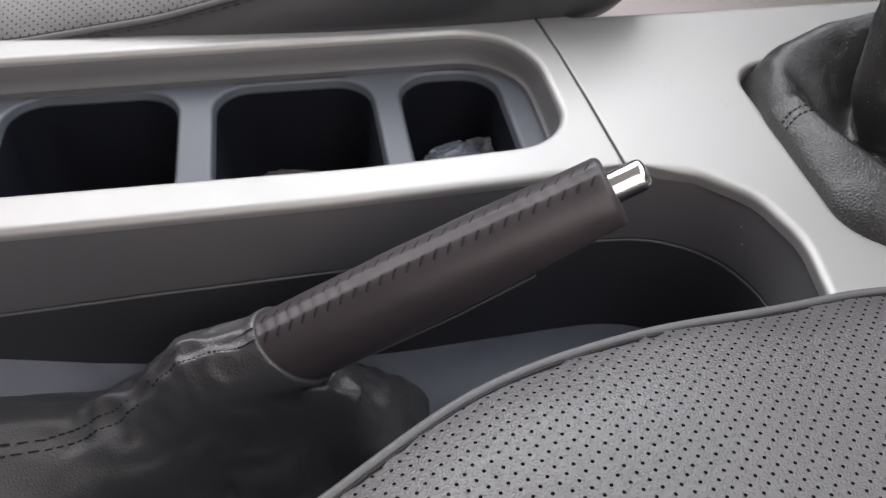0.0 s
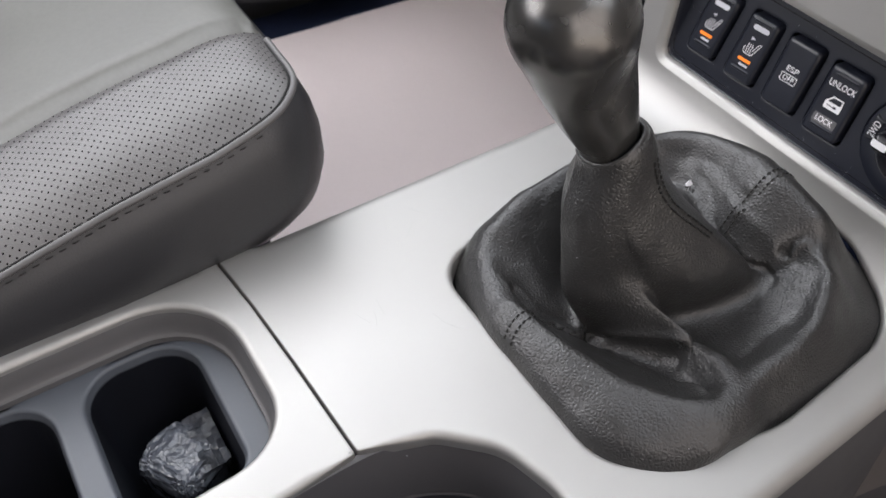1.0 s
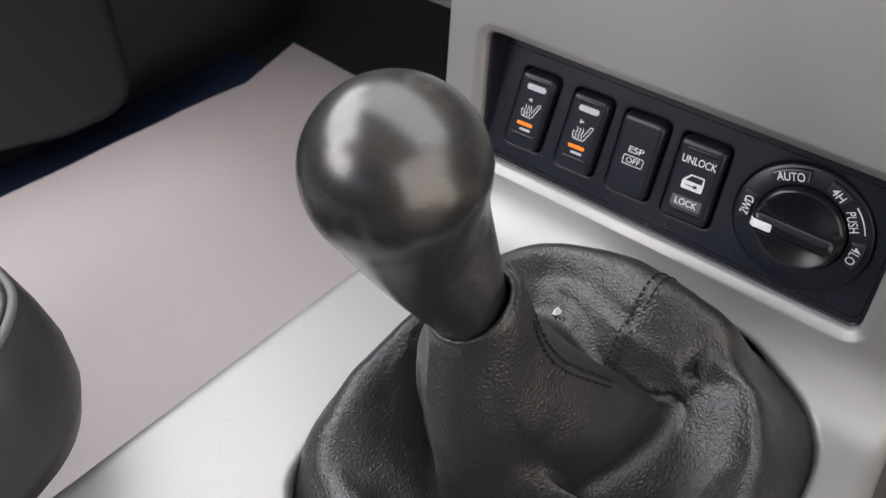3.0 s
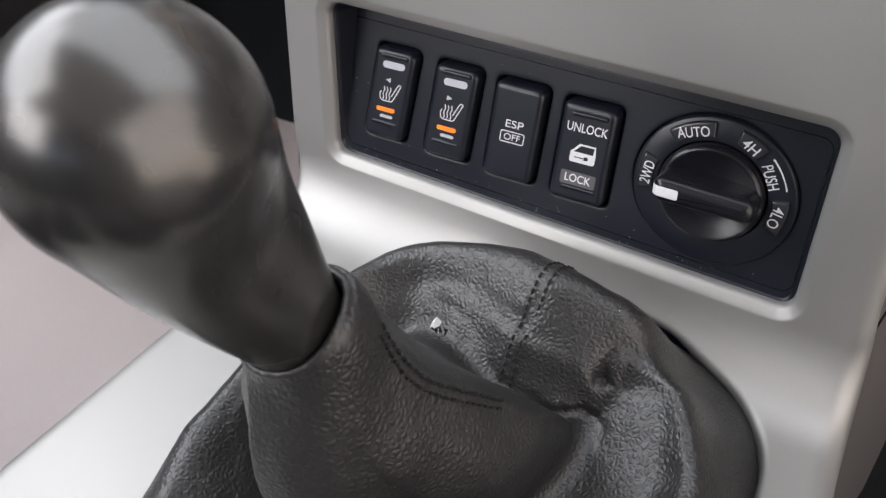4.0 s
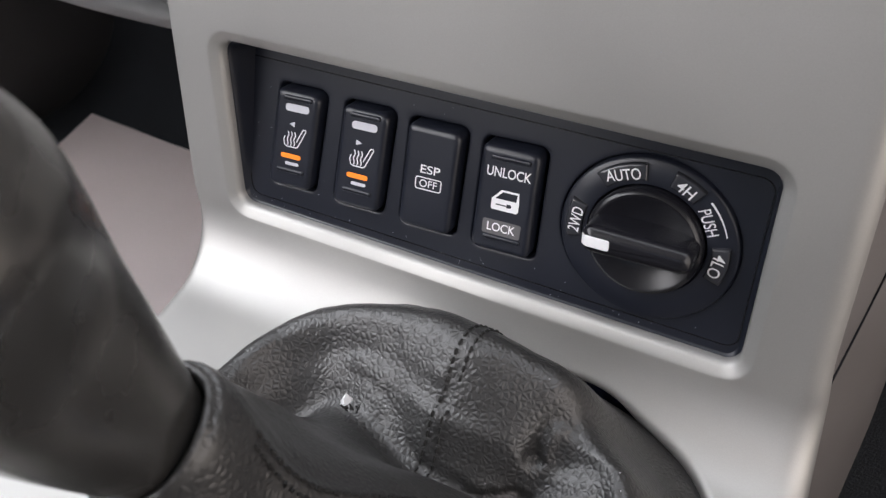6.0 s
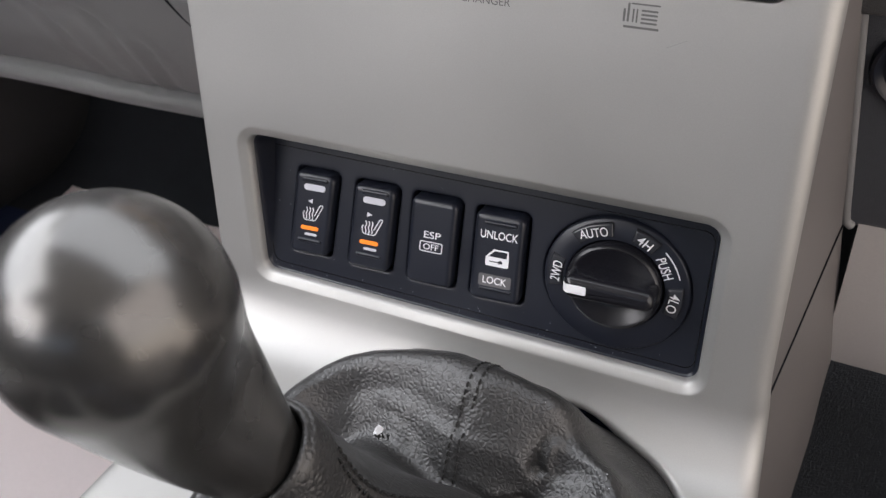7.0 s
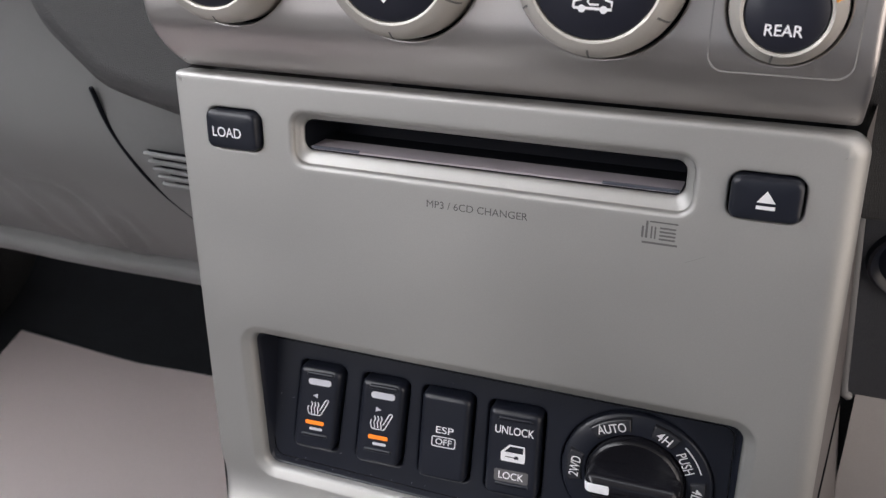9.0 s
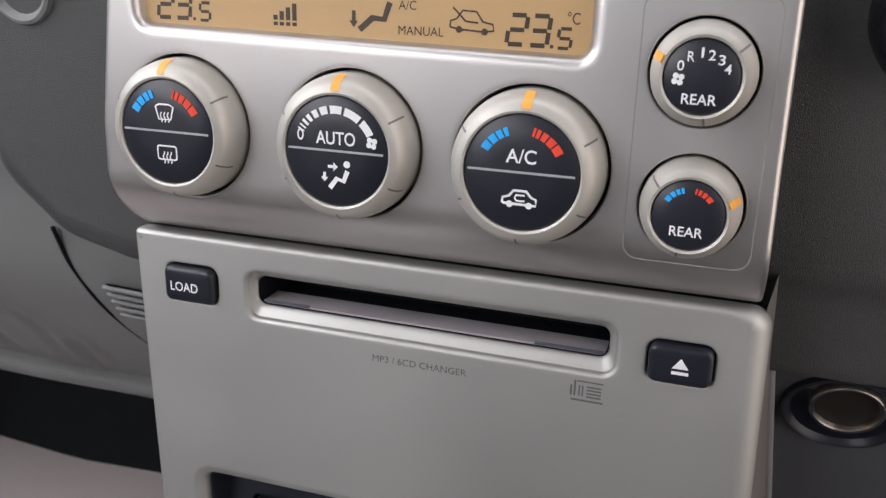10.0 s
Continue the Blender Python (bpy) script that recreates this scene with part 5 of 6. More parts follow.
# ---- handbrake ----
def handbrake():
    t = thing("handbrake_lever", "black leather handbrake lever with laced top seam and chrome button", "handbrake", (95, -160, -113))
    a, b = Vector((94.5, -160, -30.5)), Vector((94.5, -35.5, 40.5))
    d = (b - a).normalized()
    side = Vector((1, 0, 0))
    up = side.cross(d)

    def at(u, v, w=0.0):
        return a + side * u + up * v + d * w
    L = (b - a).length
    loops, n = [], 64
    stations = [(0, 0.0)] + [(k * 1.35, 1.0) for k in range(0, int((L - 3) / 1.35))] + [(L - 2.4, 1.0), (L - 1.2, 0.97), (L - 0.3, 0.9), (L, 0.8)]
    for w, sc in stations:
        f = w / L
        rx = 13.6 + 2.4 * (1 - f) + 0.9 * math.sin(math.pi * f)
        rz = 13.8 + 3.6 * (1 - f) + 1.4 * math.sin(math.pi * min(1, f * 1.15))
        if sc:
            rx, rz = rx * sc, rz * sc
        loop = []
        for i in range(n):
            th = 2 * math.pi * i / n
            cth, sth = math.cos(th), math.sin(th)
            near = math.exp(-((th - math.pi / 2 + 0.10) / 0.26) ** 2)
            pucker = near * (0.55 * abs(math.cos(math.pi * w / 5.6 + (th - 1.4) * 1.5)) ** 0.6 - 0.6 * math.exp(-((th - math.pi / 2 + 0.10) / 0.05) ** 2))
            r = 1.0 + (pucker + 0.25 * noise.noise(Vector((cth * 2, sth * 2, w * 0.08)))) / rx
            flat = 0.93 if sth < -0.6 else 1.0
            loop.append(at(rx * cth * r, rz * sth * r * flat, w))
        loops.append(loop)
    bm = bmesh.new()
    skin(bm, loops[1:], cap1=True)
    part("grip", tidy(bm), GRIP, t, "smooth black leather grip", smooth=60)
    # lacing over the top seam
    bm = bmesh.new()
    w = 4.0
    while w < L - 4:
        f = w / L
        rz = 13.8 + 3.6 * (1 - f) + 1.4 * math.sin(math.pi * min(1, f * 1.15)) + 0.25
        rx = 13.6 + 2.4 * (1 - f) + 0.9 * math.sin(math.pi * f) + 0.25
        for a0, a1 in ((-0.46, -0.26), (0.06, 0.24)):
            pts = []
            for k in range(5):
                th = math.pi / 2 + a0 + (a1 - a0) * k / 4
                lift = 0.05 + 0.30 * math.sin(math.pi * k / 4)
                pts.append(at((rx + lift) * math.cos(th), (rz + lift) * math.sin(th), w - 1.2 + 2.2 * k / 4))
            tube(bm, pts, 0.16 if a0 > 0 else 0.42, 5)
        w += 5.6
    tagged(part("lacing", tidy(bm), THREAD, t, "dark laced stitches"), kind="stuff")
    # thin edge of the plastic core under the grip
    bm = tube(bmesh.new(), [at(11.5, -11.8, 34), at(12.0, -12.2, 70), at(11.2, -11.6, 104)], 0.5, 6)
    part("core_edge", tidy(bm), TUB, t)
    part("button", lathe([(6.0, L - 2), (6.0, L + 9.5), (5.8, L + 11.2), (5.0, L + 12.6), (3.4, L + 13.3), (0.01, L + 13.5)], lambda u, v, w=0.0: at(u, v + 0.8, w), 40), CHROME, t, "chrome release button")
    # boot
    shoulder = [(0, (110, -180, -41)), (45, (106, -193, -31)), (90, (92, -199, -27)), (135, (79, -194, -34)), (180, (75, -176, -46)), (225, (79, -150, -52)), (270, (96, -134, -50)), (294, (106, -134, -49)), (318, (106, -150, -55))]
    flank = [(0, (110, -186, -72)), (45, (110, -214, -60)), (90, (91, -223, -52)), (135, (75, -218, -60)), (180, (68, -186, -72)), (225, (72, -136, -70)), (270, (97, -126, -64)), (294, (115, -130, -66)), (318, (108, -150, -82))]
    skirt = [(0, (117, -192, -102)), (45, (120, -246, -80)), (90, (91, -254, -66)), (135, (70, -250, -78)), (180, (60, -190, -96)), (225, (65, -116, -92)), (270, (100, -112, -84)), (294, (126, -119, -88)), (318, (116, -148, -103))]
    hem = [(0, (134, -198, -113)), (45, (132, -300, -84)), (90, (92, -335, -62)), (135, (58, -300, -78)), (180, (54, -195, -104)), (225, (58, -104, -113)), (270, (100, -99, -113)), (294, (134, -106, -113)), (318, (132, -140, -114))]

    def collar(rx, rz, w):
        return [(k, at(rx * math.cos(radians(k)), rz * math.sin(radians(k)), w + 5.0 - 6.4 * math.sin(radians(k)))) for k in range(0, 360, 30)]
    sets = [collar(15.9, 17.6, 1.6), collar(17.5, 19.0, 1.2), collar(17.9, 19.3, -1.0), collar(17.3, 18.4, -8.0), shoulder, flank, skirt, hem]
    n = 180
    cols = [spline([periodic(c, 360 * i / n) for c in sets], 12) for i in range(n)]
    m = len(cols[0])
    loops = []
    for j in range(m):
        q = j / (m - 1)
        fold = min(1, max(0, (q - 0.30) / 0.3))
        loop = []
        for i in range(n):
            p = cols[i][j]
            out = (p - Vector((95, -190, -100))).normalized()
            ridge = math.sin(radians(360 * i / n) * 4 + 0.8 + q * 3.0) * 1.3 + noise.noise(p * 0.045) * 4.0 + (0.5 - abs(noise.noise(p * 0.075 + Vector((9, 2, 4))))) * 4.2 + noise.noise(p * 0.14) * 1.2
            ridge += 0.6 * math.sin(radians(360 * i / n) * 11 + q * 4) * math.exp(-((q - 0.42) / 0.12) ** 2)
            along = (i / n - 0.222) * 120
            ridge += 1.3 * math.exp(-((abs(along) / 3.0 - 1.6) / 0.8) ** 2) - 0.5 * math.exp(-(along / 1.5) ** 2)
            loop.append(p + out * ridge * fold)
        loops.append(loop)
    bm = bmesh.new()
    skin(bm, loops)
    part("boot", tidy(bm), SOFT_LEATHER, t, "creased shiny black leather handbrake boot", smooth=180)
    bm = bmesh.new()
    for sgn in (-1, 1):
        for j in range(12, m - 6):
            i = int(n * 0.222)
            p = loops[j][i]
            q = p.lerp(loops[j + 1][i], 0.6)
            tg = (loops[j][i + 1] - loops[j][i - 1]).normalized() * sgn * 2.6
            tube(bm, [p + tg + Vector((0.1, 0, 0.2)), q + tg + Vector((0.1, 0, 0.3))], 0.36, 5)
    tagged(part("stitching", tidy(bm), THREAD, t, "dark twin stitching"), kind="stuff")
    return t


# ---- seats ----
def seat_cushion(name, label, outline, height, band_side, centre, perforated_inside):
    """A cushion from its piping line: a bulging side below, a padded bolster and a flat middle above."""
    t = thing(name, label, "car seat", (*centre, -60))
    lp = ccw(dense(outline, 6))
    edge = np.array([tuple(q) for q in lp])
    bm = bmesh.new()
    uv = bm.loops.layers.uv.new("UVMap")

    def ring(d, dz):
        return [Vector((q.x, q.y, height(o.x, o.y) + dz)) for q, o in zip(offset(lp, d), lp)]

    def cushion(u, v):
        d = float(np.hypot(edge[:, 0] - u, edge[:, 1] - v).min())
        side = perforated_inside(Vector((u, v, 0)), True)
        smoothed = float(np.interp(d, [0, 3, 9, 20, 36, 60, 90, 400], [0, 1.8, 5.0, 9.5, 12.5, 14, 15, 17]))
        crease = -6.5 * math.exp(-((side / 3.2) ** 2)) if side is not None else 0.0
        return Vector((u, v, height(u, v) + smoothed + crease + 0.7 * noise.noise(Vector((u * 0.02, v * 0.02, 5)))))
    filled(bm, lp, [], cushion, 7.0)
    for f in bm.faces:
        f.material_index = 1 if perforated_inside(f.calc_center_median(), False) else 0
        for lo in f.loops:
            lo[uv].uv = (lo.vert.co.x * 0.001, lo.vert.co.y * 0.001)
    part("cushion_top", tidy(bm), [SEAT, PERF if name[0] == "d" else PERF_FINE], t, "grey leather top with a perforated bolster", smooth=180)
    bm = bmesh.new()
    skin(bm, [ring(d, z) for d, z in ((-0.5, -0.3), (2.8, -4), (6.6, -14), (9.4, -28), (9.6, -44), (6.0, -58), (-2, -69), (-13, -75), (-24, -77))])
    part("cushion_side", tidy(bm), SEAT_SIDE, t, "charcoal leather side panel", smooth=180)
    bm = bmesh.new()
    skin(bm, [ring(d, z) for d, z in ((-26, -66), (-26, -150), (-26, -205))])
    part("seat_base", tidy(bm), TUB_LOW, t, "black seat base")
    run = [i for i, p in enumerate(lp) if band_side(p)]
    bm = bmesh.new()
    pts = [Vector((lp[i].x, lp[i].y, height(lp[i].x, lp[i].y) + 0.6)) for i in run]
    cut = max(range(len(pts) - 1), key=lambda k: (pts[k + 1] - pts[k]).length)
    if (pts[cut + 1] - pts[cut]).length > 12:
        pts = pts[cut + 1:] + pts[:cut + 1]
    pts = spline(pts[::2], 4)
    tube(bm, pts, 1.7, 12)
    part("piping", tidy(bm), PIPING, t, "raised piping")
    bm = bmesh.new()
    inner = []
    for p, q in zip(pts, pts[1:]):
        dd = (q - p).normalized()
        o = Vector((-dd.y, dd.x, 0))
        inner.append(p + (o if o.dot(Vector((centre[0] - p.x, centre[1] - p.y, 0))) > 0 else -o) * 2.2 + Vector((0, 0, 0.9)))
    tube(bm, inner, 0.62, 6)
    part("seam", tidy(bm), THREAD, t, "dark sunk seam inside the piping")
    bm = bmesh.new()
    run_len = 0.0
    for p, q in zip(pts, pts[1:]):
        run_len += (q - p).length
        if run_len > 5.2 and not (p.x < 0 and p.y > 25):
            run_len = 0.0
            dd = (q - p).normalized()
            o = Vector((dd.y, -dd.x, 0))
            out = Vector((p.x - centre[0], p.y - centre[1], 0)).normalized()
            o = o if o.dot(out) > 0 else -o
            tube(bm, [p + o * 2.2 + Vector((0, 0, -2.6)) - dd * 1.5, p + o * 2.8 + Vector((0, 0, -2.6)), p + o * 2.2 + Vector((0, 0, -3.0)) + dd * 1.5], 0.28, 5)
    tagged(part("stitching", tidy(bm), THREAD, t, "dark stitches below the piping"), kind="stuff")
    return t


def seats():
    def near_height(x, y):
        k = [(-600, -14), (-284, -3), (-210, 7), (-140, 24), (-84, 38), (-46, 47), (6, 56), (29, 62), (45, 66), (80, 66)]
        return float(np.interp(y, [a for a, _ in k], [b for _, b in k]))
    outline = rounded([(-100, -420, 40), (-100, 0, 60), (-104, 51, 30), (-165, 53, 20), (-540, 52, 40), (-545, -420, 40)], 8)
    seat_cushion("passenger_seat", "grey and charcoal leather passenger seat cushion with piping", outline, near_height, lambda p: p.x > -160 and p.y > -380, (-320, -180), lambda c, d: (c.x + 171) if d else c.x > -171)
    edge = spline([(330, -420, 0), (272, -280, 0), (226, -190, 0), (203, -152, 0), (173, -102, 0), (158, -50, 0), (150.5, 5, 0), (147, 42, 0), (151, 74, 0), (174, 104, 0), (240, 121, 0), (400, 124, 0), (600, 124, 0)], 8)
    outline = [Vector((p.x, p.y)) for p in edge] + [Vector((640, 80)), Vector((640, -420))]
    seat_cushion("driver_seat", "grey leather driver's seat cushion with perforated bolster and dark piping", outline, lambda x, y: 30.0 + 6.0 / (1 + math.exp((y + 25) / 18)), lambda p: p.x < 300 and p.y > -400, (400, -120), lambda c, d: None if d else True)


# ---- dashboard beside the centre panel, floor, door and cabin ----
def swept(profile, x0, x1, steps, bulge=None, fine=5):
    """A panel with one outline in y and z, run across the car."""
    pts = spline([(0, y, z) for y, z in profile], fine)
    loops = []
    for k in range(steps + 1):
        xs = [a + (x1 - a) * k / steps for a in ((x0(p.z) if callable(x0) else x0) for p in pts)]
        loops.append([Vector((x, p.y + (bulge(x, p.z) if bulge else 0), p.z)) for x, p in zip(xs, pts)])
    bm = bmesh.new()
    skin(bm, loops, closed=False)
    return tidy(bm)


def dashboard():
    t = thing("dashboard", "charcoal and grey moulded plastic dashboard round the centre panel", "dashboard", (0, 330, 150))
    # passenger side: grey glovebox panel falling forward to its lower lip
    presses = [np.array(c, float) for c in ([(-304, 96), (-295, 80), (-293, 64), (-302, 36), (-316, 12)], [(-288, 84), (-269, 88), (-258, 83), (-255, 70), (-258, 52), (-268, 30), (-282, 10)], [(-236, 62), (-246, 38), (-262, 14)])]

    def pressed(x, z):
        """Shallow curved grooves moulded into the lid."""
        depth = 5 * noise.noise(Vector((x * 0.008, z * 0.02, 3)))
        for line in presses:
            near = min(float(np.hypot(*(np.array((x, z)) - a - np.clip(((np.array((x, z)) - a) @ (b - a)) / ((b - a) @ (b - a)), 0, 1) * (b - a)))) for a, b in zip(line, line[1:])) if -330 < x < -225 and 0 < z < 110 else 99.0
            depth += 2.2 * math.exp(-(near / 3.4) ** 2) - 1.6 * math.exp(-((near - 8) / 6.0) ** 2)
        return depth
    bm = swept([(300, 330), (306, 240), (316, 190), (324, 140), (340, 100), (366, 58), (394, 27), (407, 15), (413, 10.5), (413, 8.5), (408, 5), (407, -1), (411, -7), (420, -12), (432, -14), (446, -4), (470, 40)], -720, -106, 150, pressed, 7)
    part("glovebox_panel", bm, DASH_GREY, t, "mid-grey grained glovebox panel", smooth=180)
    # dark pod beside the climate panel with a curved lower corner
    lp = rounded([(-84, 152, 18), (-136, 156, 25), (-168, 164, 30), (-196, 190, 35), (-212, 262, 60), (-215, 352, 20), (-84, 352, 20)], 10)
    bm = block(dense(lp, 4), lambda u, v, w=0.0: Vector((u, 316 - w + 0.04 * (v - 176), v)), -14, 22, 16)
    part("side_pod", bm, DASH, t, "charcoal grained side pod")
    part("round_dimple", lathe([(15, -1.5), (14.2, 1.0), (12.8, 1.6), (11.4, 0.6), (9.6, -2.4), (0.01, -3.4)], lambda u, v, w=0.0: Vector((-161 + u, 296.6 - w, 270 + v)), 40), DASH_GREY, t, "round grey dimple")
    # curved shut line and the ribbed grille
    line = spline([(-193, 319, 158), (-193, 325, 136), (-188, 332, 114), (-184, 343, 94), (-178, 357, 73), (-172, 376, 48), (-166, 392, 28)], 6)
    bm = bmesh.new()
    tube(bm, [p + Vector((0, 0.2, 0)) for p in line], 1.1, 6)
    part("shut_line", tidy(bm), HOLE, t)
    grille = bmesh.new()
    skin(grille, [[Vector((-176, 326.5, 128)), Vector((-118, 324.5, 128))], [Vector((-176, 337, 104)), Vector((-118, 335, 104))]], closed=False)
    g = part("speaker_grille", tidy(grille), HOLE, t, "small ribbed grille")
    for k in range(5):
        z = 126 - k * 4.8
        y = 325.5 + k * 2.1
        bm = bmesh.new()
        tube(bm, [Vector((-177, y, z)), Vector((-150, y - 1.2, z)), Vector((-118, y - 1.5, z))], 1.25, 6)
        part("rib", tidy(bm), DASH_GREY, g)
    def strip_x(z):
        return 121.0 + (135.0 - z) * 0.118
    # driver side: charcoal block with a creased lower edge, over the recessed knee panel
    bm = swept([(296, 340), (300, 240), (304, 192), (308, 178), (311, 160), (313, 147), (316, 143), (330, 142), (345, 143)], 110, 720, 30)
    part("driver_panel", bm, DASH, t, "charcoal grained driver's panel", smooth=50)
    bm = swept([(320, 147), (330, 118), (340, 88), (352, 52), (356, 43), (362, 40), (380, 42)], lambda z: strip_x(z) + 1.5, 720, 30)
    part("knee_panel", bm, material("dark_grey_knee_panel", (0.085, 0.088, 0.098), 0.45, vary=(30, 0.08), bump=(1500, 0.4, 0.0004), cells=True), t, "dark grey knee panel", smooth=180)
    bm = bmesh.new()
    tube(bm, [Vector((strip_x(z), 354.5 - (z - 43) * 0.365, z)) for z in range(146, 46, -6)] + [Vector((132.2, 353.5, 44.5)), Vector((134.5, 354.5, 42.5))], 1.9, 10)
    tidy(bm)
    part("panel_edge", bm, material("pale_grey_edge", (0.24, 0.235, 0.235), 0.4, vary=(30, 0.06), bump=(1500, 0.2, 0.0003)), t)
    part("boss", lathe([(24, -14), (24, 10), (22, 16), (17, 20), (8, 22), (0.01, 22.4)], lambda u, v, w=0.0: Vector((150 + u * 0.9, 300 - w, 272 + v * 0.9)), 48), GLOSS, t, "rounded black boss")
    # lower wall behind the knee panel's edge
    bm = swept([(356, 44), (352, 10), (356, -30), (376, -70)], 137, 720, 20)
    part("lower_panel", bm, material("grey_lower_trim", (0.50, 0.47, 0.455), 0.45, vary=(30, 0.08), bump=(1500, 0.3, 0.0003)), t, "grey lower trim", smooth=180)
    return t


def power_socket():
    t = thing("power_socket", "recessed round power socket with a worn metal rim", "socket", (151, 328, 120))
    n = Vector((0, -0.94, -0.30)).normalized()
    side, upv = Vector((1, 0, 0)), n.cross(Vector((1, 0, 0)))
    o = Vector((148.7, 326.4, 126.6))

    def at(u, v, w=0.0):
        return o + side * u + upv * v + n * w
    part("dish", lathe([(25.5, -0.5), (24.6, 1.6), (23.4, 2.0), (22.0, 1.2), (18.5, -3.0), (13.5, -6.0)], lambda u, v, w=0.0: at(u * 0.88 - 0.5, v * 0.80 - 4.6, w), 56), BLACK, t, "oval black dish")
    part("rim", lathe([(13.0, -4), (13.2, 2.5), (12.6, 3.4), (11.6, 3.2), (11.0, 2.0), (10.8, -10)], at, 56), STEEL, t, "worn metal rim")
    part("barrel", lathe([(10.9, 1.0), (10.8, -28), (0.01, -28)], at, 40), material("socket_barrel", (0.022, 0.017, 0.013), 0.45), t, "brown-black barrel")
    return t


def floor_and_cabin():
    bm = bmesh.new()
    skin(bm, [[Vector((x, y, -276)) for x in (-760, 760)] for y in (-1900, 560)], closed=False)
    ob = setting("floor", tidy(bm), NAVY, "navy carpet floor of the car", "floor")
    # firewall carpet rising at the front of both footwells
    bm = swept([(560, -276), (640, -270), (690, -230), (730, -120), (745, 60), (748, 330)], -760, 760, 10)
    setting("wall_firewall", bm, CARPET, "black carpeted firewall", "wall", 180)
    # paper mat
    edge = [(-96, -330), (-96, 604), (-420, 610), (-500, 606), (-590, 610), (-668, 615), (-655, 570), (-640, 515), (-648, 430), (-651, 352), (-655, 270), (-659, 193), (-660, 60), (-664, -330)]
    bm = bmesh.new()
    filled(bm, ccw(dense(edge, 20)), [], lambda u, v: Vector((u, v, -270 + 2.0 * noise.noise(Vector((u * 0.012, v * 0.012, 1))))), 22)
    skirt = [e for e in bm.edges if e.is_boundary]
    geo = bmesh.ops.extrude_edge_only(bm, edges=skirt)["geom"]
    for v in geo:
        if isinstance(v, bmesh.types.BMVert):
            v.co.z = -275.5
    p = part("paper_mat", tidy(bm), PAPER, None, smooth=60)
    tagged(p, "pinkish white paper mat lying in the passenger footwell", "floor mat")
    # console flanks
    bm = bmesh.new()
    prof = [(-96.0, -7), (-95, -30), (-92, -120), (-96, -276)]
    skin(bm, [[Vector((x + (0 if y < 230 else -10 * (y - 230) / 60), y, z)) for x, z in prof] for y in (-380, -200, 0, 120, 230, 290, 430)], closed=False)
    setting("console_flank_passenger", tidy(bm), TUB, "dark grey plastic console side", "console side", 60)
    bm = bmesh.new()
    skin(bm, [[Vector((-109.5, y0 + 258 + 0.136 * (z - 26), z)) for z in (186, 100, 20, -60)] for y0 in (0, 40, 180)], closed=False)
    setting("panel_flank_passenger", tidy(bm), TUB, "dark side of the centre panel", "console side", 60)
    bm = bmesh.new()
    rows = [(46, 134, 0), (130, 132, 0), (200, 127, 0), (240, 121.5, 0), (258, 118.5, -10), (300, 119, -110), (345, 122, -130), (420, 126, -130)]
    skin(bm, [[Vector((x, y, top - 8)), Vector((x + 1, y, min(top, 0) - 30)), Vector((x + 4, y, -140)), Vector((x + 6, y, -276))] for y, x, top in rows], closed=False)
    setting("console_flank_driver", tidy(bm), TUB, "dark grey plastic console side", "console side", 60)
    # side of the centre panel towards the driver, with the joint that crosses it
    rows = [(186, 117, 305), (150, 119.5, 316), (135, 121, 320), (100, 125, 333), (60, 129.5, 348), (45, 131, 354), (13, 135.5, 357), (-26, 141.5, 358), (-70, 142, 360), (-150, 143, 366)]

    def flank(z, f):
        a = Vector((113.4 + 0.035 * (188 - max(z, 0)), 259 + 0.136 * (z - 26), z))
        b = Vector((float(np.interp(-z, [-r[0] for r in rows], [r[1] for r in rows])), float(np.interp(-z, [-r[0] for r in rows], [r[2] for r in rows])), z))
        return a.lerp(b, f)
    bm = bmesh.new()
    skin(bm, [[flank(z, f) for z in range(186, -151, -8)] for f in (0, 0.25, 0.5, 0.75, 1.0)], closed=False)
    setting("panel_flank_driver", tidy(bm), material("warm_grey_side_trim", (0.155, 0.140, 0.136), 0.5, vary=(60, 0.2), grain=(1500, 0.15), bump=(1600, 0.35, 0.0003)), "warm grey grained side of the centre panel", "console side", 60)
    bm = bmesh.new()
    tube(bm, [flank(43 - 19 * (1 - f) ** 1.3, f) + Vector((0.25, 0, 0)) for f in np.linspace(0.0, 1.0, 14)], 0.4, 6)
    setting("trim_seam", tidy(bm), HOLE, "dark joint between trim panels", "trim", 60)
    # driver's footwell carpet beside the tunnel
    bm = swept([(330, -276), (352, -160), (357, -90), (355, -46), (358, -28), (370, -17), (400, -12), (470, -10)], 139, 700, 24, lambda x, z: 6 * noise.noise(Vector((x * 0.02, z * 0.02, 8))))
    setting("footwell_carpet", bm, CARPET, "charcoal footwell carpet", "carpet", 180)
    # passenger door card with its pocket, and the matching driver's door
    for s, nm in ((-1, "wall_passenger_door"), (1, "wall_driver_door")):
        bm = bmesh.new()
        ys = np.linspace(-1300, 760, 60)
        zs = np.linspace(-276, 420, 36)
        def bulge(y, z):
            pocket = 1 / (1 + math.exp(-(y - 120) / 14)) * 1 / (1 + math.exp((y - 455) / 10)) if s < 0 else 0
            pocket *= 1 / (1 + math.exp((z + 60) / 14)) * 1 / (1 + math.exp(-(z + 232) / 8))
            return 700 + 40 * max(0, (z - 60) / 360) + 18 * math.exp(-((z + 276) / 40) ** 2) - 8 * pocket
        skin(bm, [[Vector((s * bulge(y, z), y, z)) for z in zs] for y in ys], closed=False)
        if s > 0:
            # the driver's door stands open
            bmesh.ops.delete(bm, geom=[f for f in bm.faces if -450 < f.calc_center_median().y < 460 and f.calc_center_median().z > -190], context="FACES")
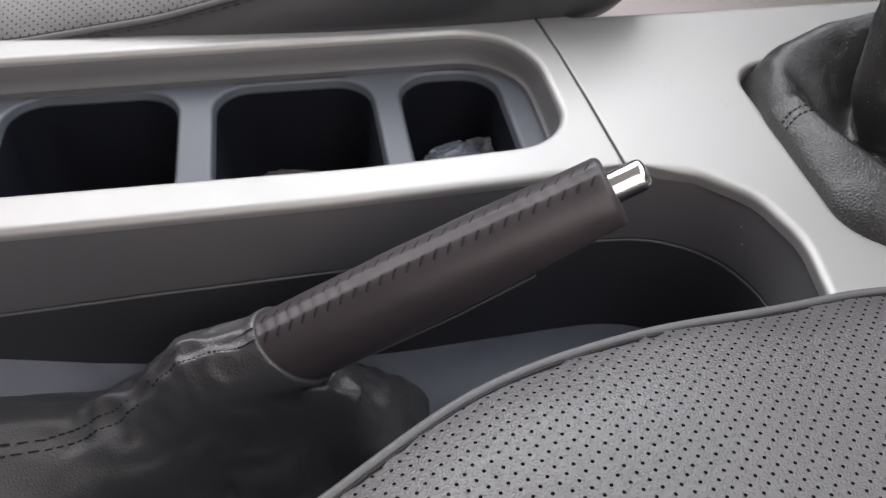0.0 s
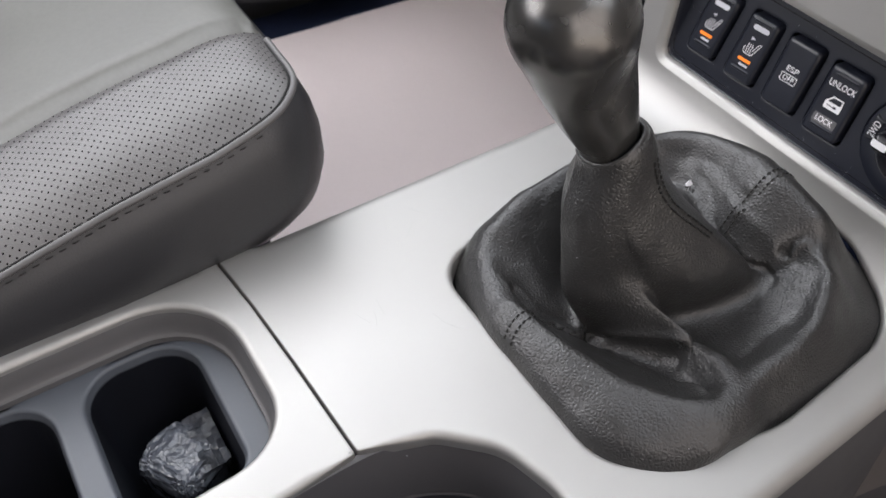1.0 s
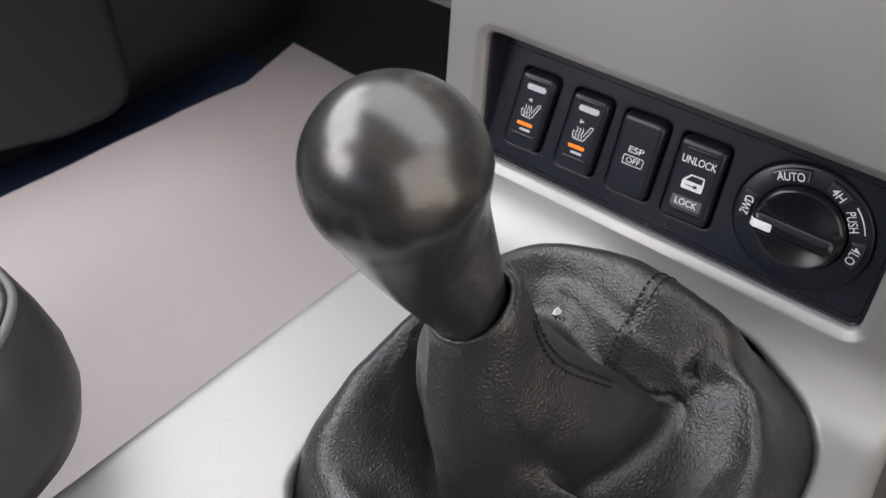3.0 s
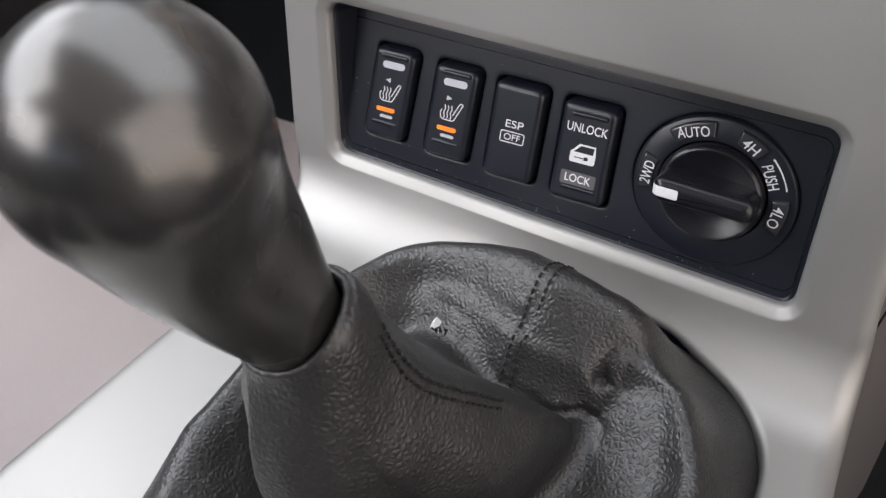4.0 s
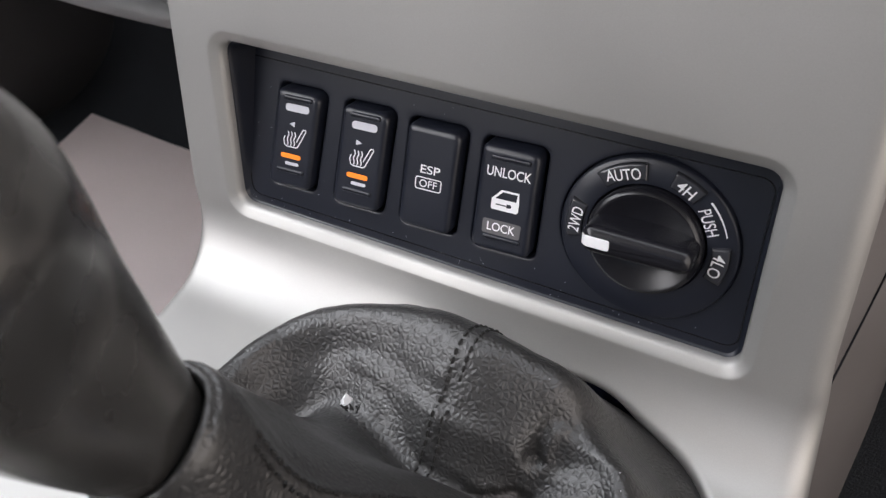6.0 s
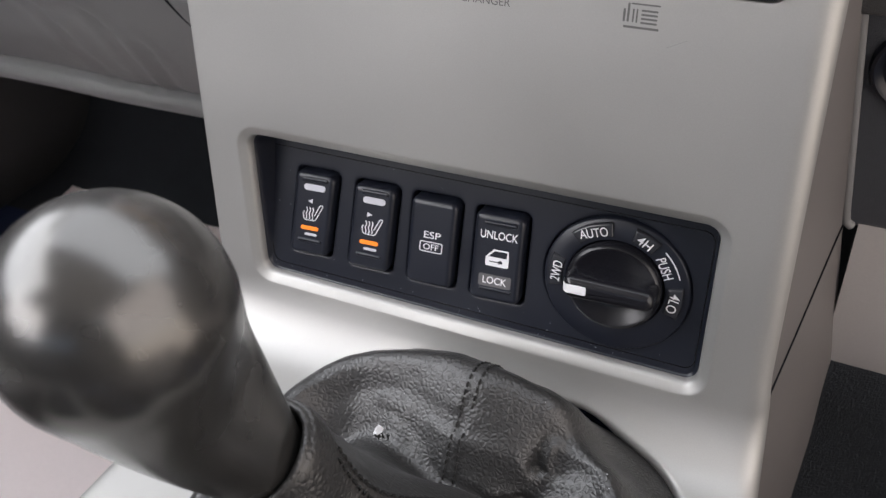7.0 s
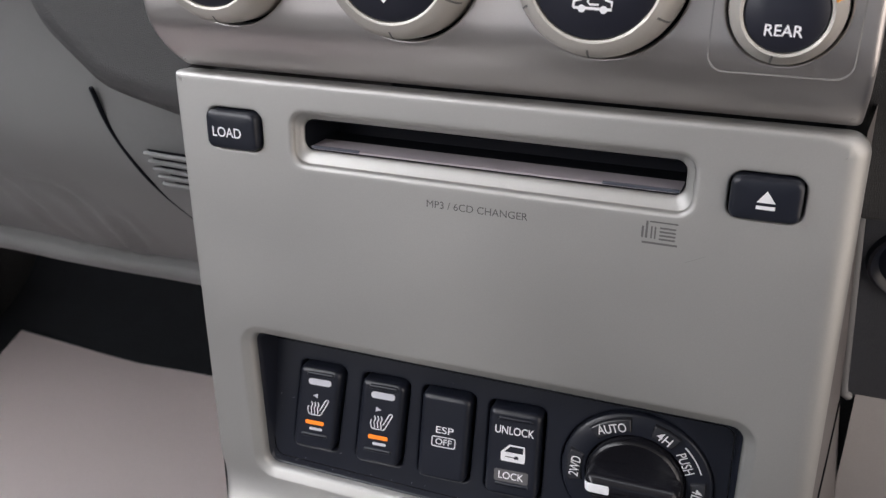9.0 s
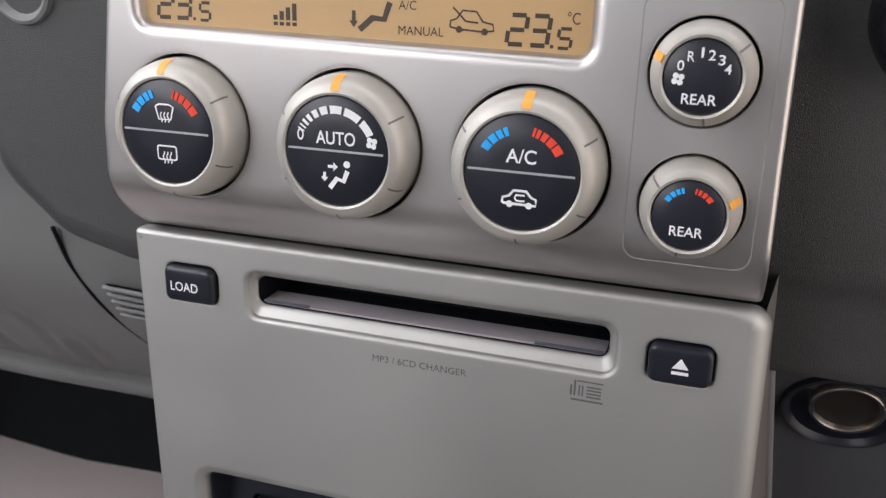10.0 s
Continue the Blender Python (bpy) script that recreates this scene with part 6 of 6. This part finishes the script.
        setting(nm, tidy(bm), DASH, "charcoal grained door lining with a moulded pocket", "door", 180)
    loop = dense(rounded([(392, 120, 40), (390, -250, 60), (300, -246, 60), (150, -205, 50), (96, -160, 60), (60, 120, 40)], 8), 12)
    bm = block(loop, lambda u, v, w=0.0: Vector((-700 + w, u, v)), -10, 46, 18)
    setting("door_pocket", bm, material("black_door_plastic", (0.032, 0.033, 0.040), rough=0.5, vary=(30, 0.1), bump=(1500, 0.4, 0.0004), cells=True), "charcoal moulded pocket on the passenger door", "door pocket", 60)
    bm = bmesh.new()
    skin(bm, [[Vector((x, y, z)) for x in (-720, -400, 0, 400, 720)] for y, z in ((-1900, 860), (-1500, 950), (-700, 985), (-300, 985), (-60, 968), (45, 950))], closed=False)
    setting("ceiling", tidy(bm), ROOF, "pale cloth headlining", "ceiling", 180)
    bm = bmesh.new()
    skin(bm, [[Vector((x, y, z)) for x in (-760, 760)] for y, z in ((-1250, -276), (-1300, 420))], closed=False)
    setting("wall_rear_bench", tidy(bm), SEAT_SIDE, "charcoal leather rear bench", "wall", 60)
    # unseen block, added so that the centre panel reflects something dark
    bm = block(dense(rect(170, 20, 700, 640, 80), 30), lambda u, v, w=0.0: Vector((u, -470 - 0.25 * v - w, v)), -90, 0, 30)
    setting("wall_reflection_block", bm, SEAT_SIDE, "unseen charcoal block added behind the driver's seat for darker reflections", "wall", 60)
    bm = bmesh.new()
    skin(bm, [[Vector((x, y, z)) for x in (-760, 760)] for y, z in ((300, 335), (420, 372), (740, 400), (1000, 400))], closed=False)
    setting("dash_top", tidy(bm), DASH, "charcoal dashboard top", "dashboard", 60)
    for s in (-1, 1):
        bm = bmesh.new()
        tube(bm, [Vector((s * 735, 1010, 400)), Vector((s * 700, 520, 690)), Vector((s * 655, 40, 945))], 40, 12)
        tube(bm, [Vector((s * 735, -450, 380)), Vector((s * 690, -520, 940))], 50, 12)
        setting("pillar", tidy(bm), ROOF, "pale cloth windscreen and door pillars", "pillar", 60)


def cup_contents():
    """Crinkled packs lying in two of the wells."""
    for name, label, c, size, turn in (("crinkled_pack", "crinkled clear plastic pack lying in the front well", (-36, -62, -60), (21, 19, 16), 0.5), ("paper_pack", "grey-brown wrapped pack lying in the middle well", (-30, -146, -70), (30, 32, 14), -0.2)):
        t = thing(name, label, "package", (c[0], c[1], -82))
        bm = bmesh.new()
        bmesh.ops.create_icosphere(bm, subdivisions=5, radius=1.0)
        for v in bm.verts:
            p = v.co.copy()
            e = 0.45
            q = Vector([math.copysign(abs(x) ** e, x) for x in p])
            q = Vector((q.x * size[0], q.y * size[1], q.z * size[2])) * 0.8
            k = 1 + 0.10 * abs(noise.noise(p * 3.1 + Vector(c))) + 0.08 * abs(noise.noise(p * 7.3)) + 0.04 * noise.noise(p * 15)
            q *= k
            v.co = Vector((q.x * math.cos(turn) - q.y * math.sin(turn), q.x * math.sin(turn) + q.y * math.cos(turn), q.z)) + Vector(c)
            v.co.z = max(v.co.z, -81.5)
        if name[0] == "c":
            fold = bmesh.new()
            skin(fold, [[Vector((c[0] - 16 + 4 * i + 1.5 * noise.noise(Vector((i * 0.9, j * 0.7, 2))), c[1] + 6 + 3.2 * j, c[2] + 12.5 + 3.5 * noise.noise(Vector((i * 0.6, j * 0.8, 9))) + 0.5 * j)) for i in range(9)] for j in range(5)], closed=False)
            bmesh.ops.solidify(fold, geom=fold.faces[:], thickness=0.4)
            part("film_fold", tidy(fold), PLASTIC_BAG, t, "loose crinkled fold of film", smooth=25)
        part("wrapping", tidy(bm), PLASTIC_BAG if name[0] == "c" else material("wrapped_paper", (0.07, 0.058, 0.06), 0.6, vary=(80, 0.3), bump=(150, 0.5, 0.002)), t, smooth=30)


gear_lever()
handbrake()
seats()
dashboard()
power_socket()
cup_contents()
floor_and_cabin()
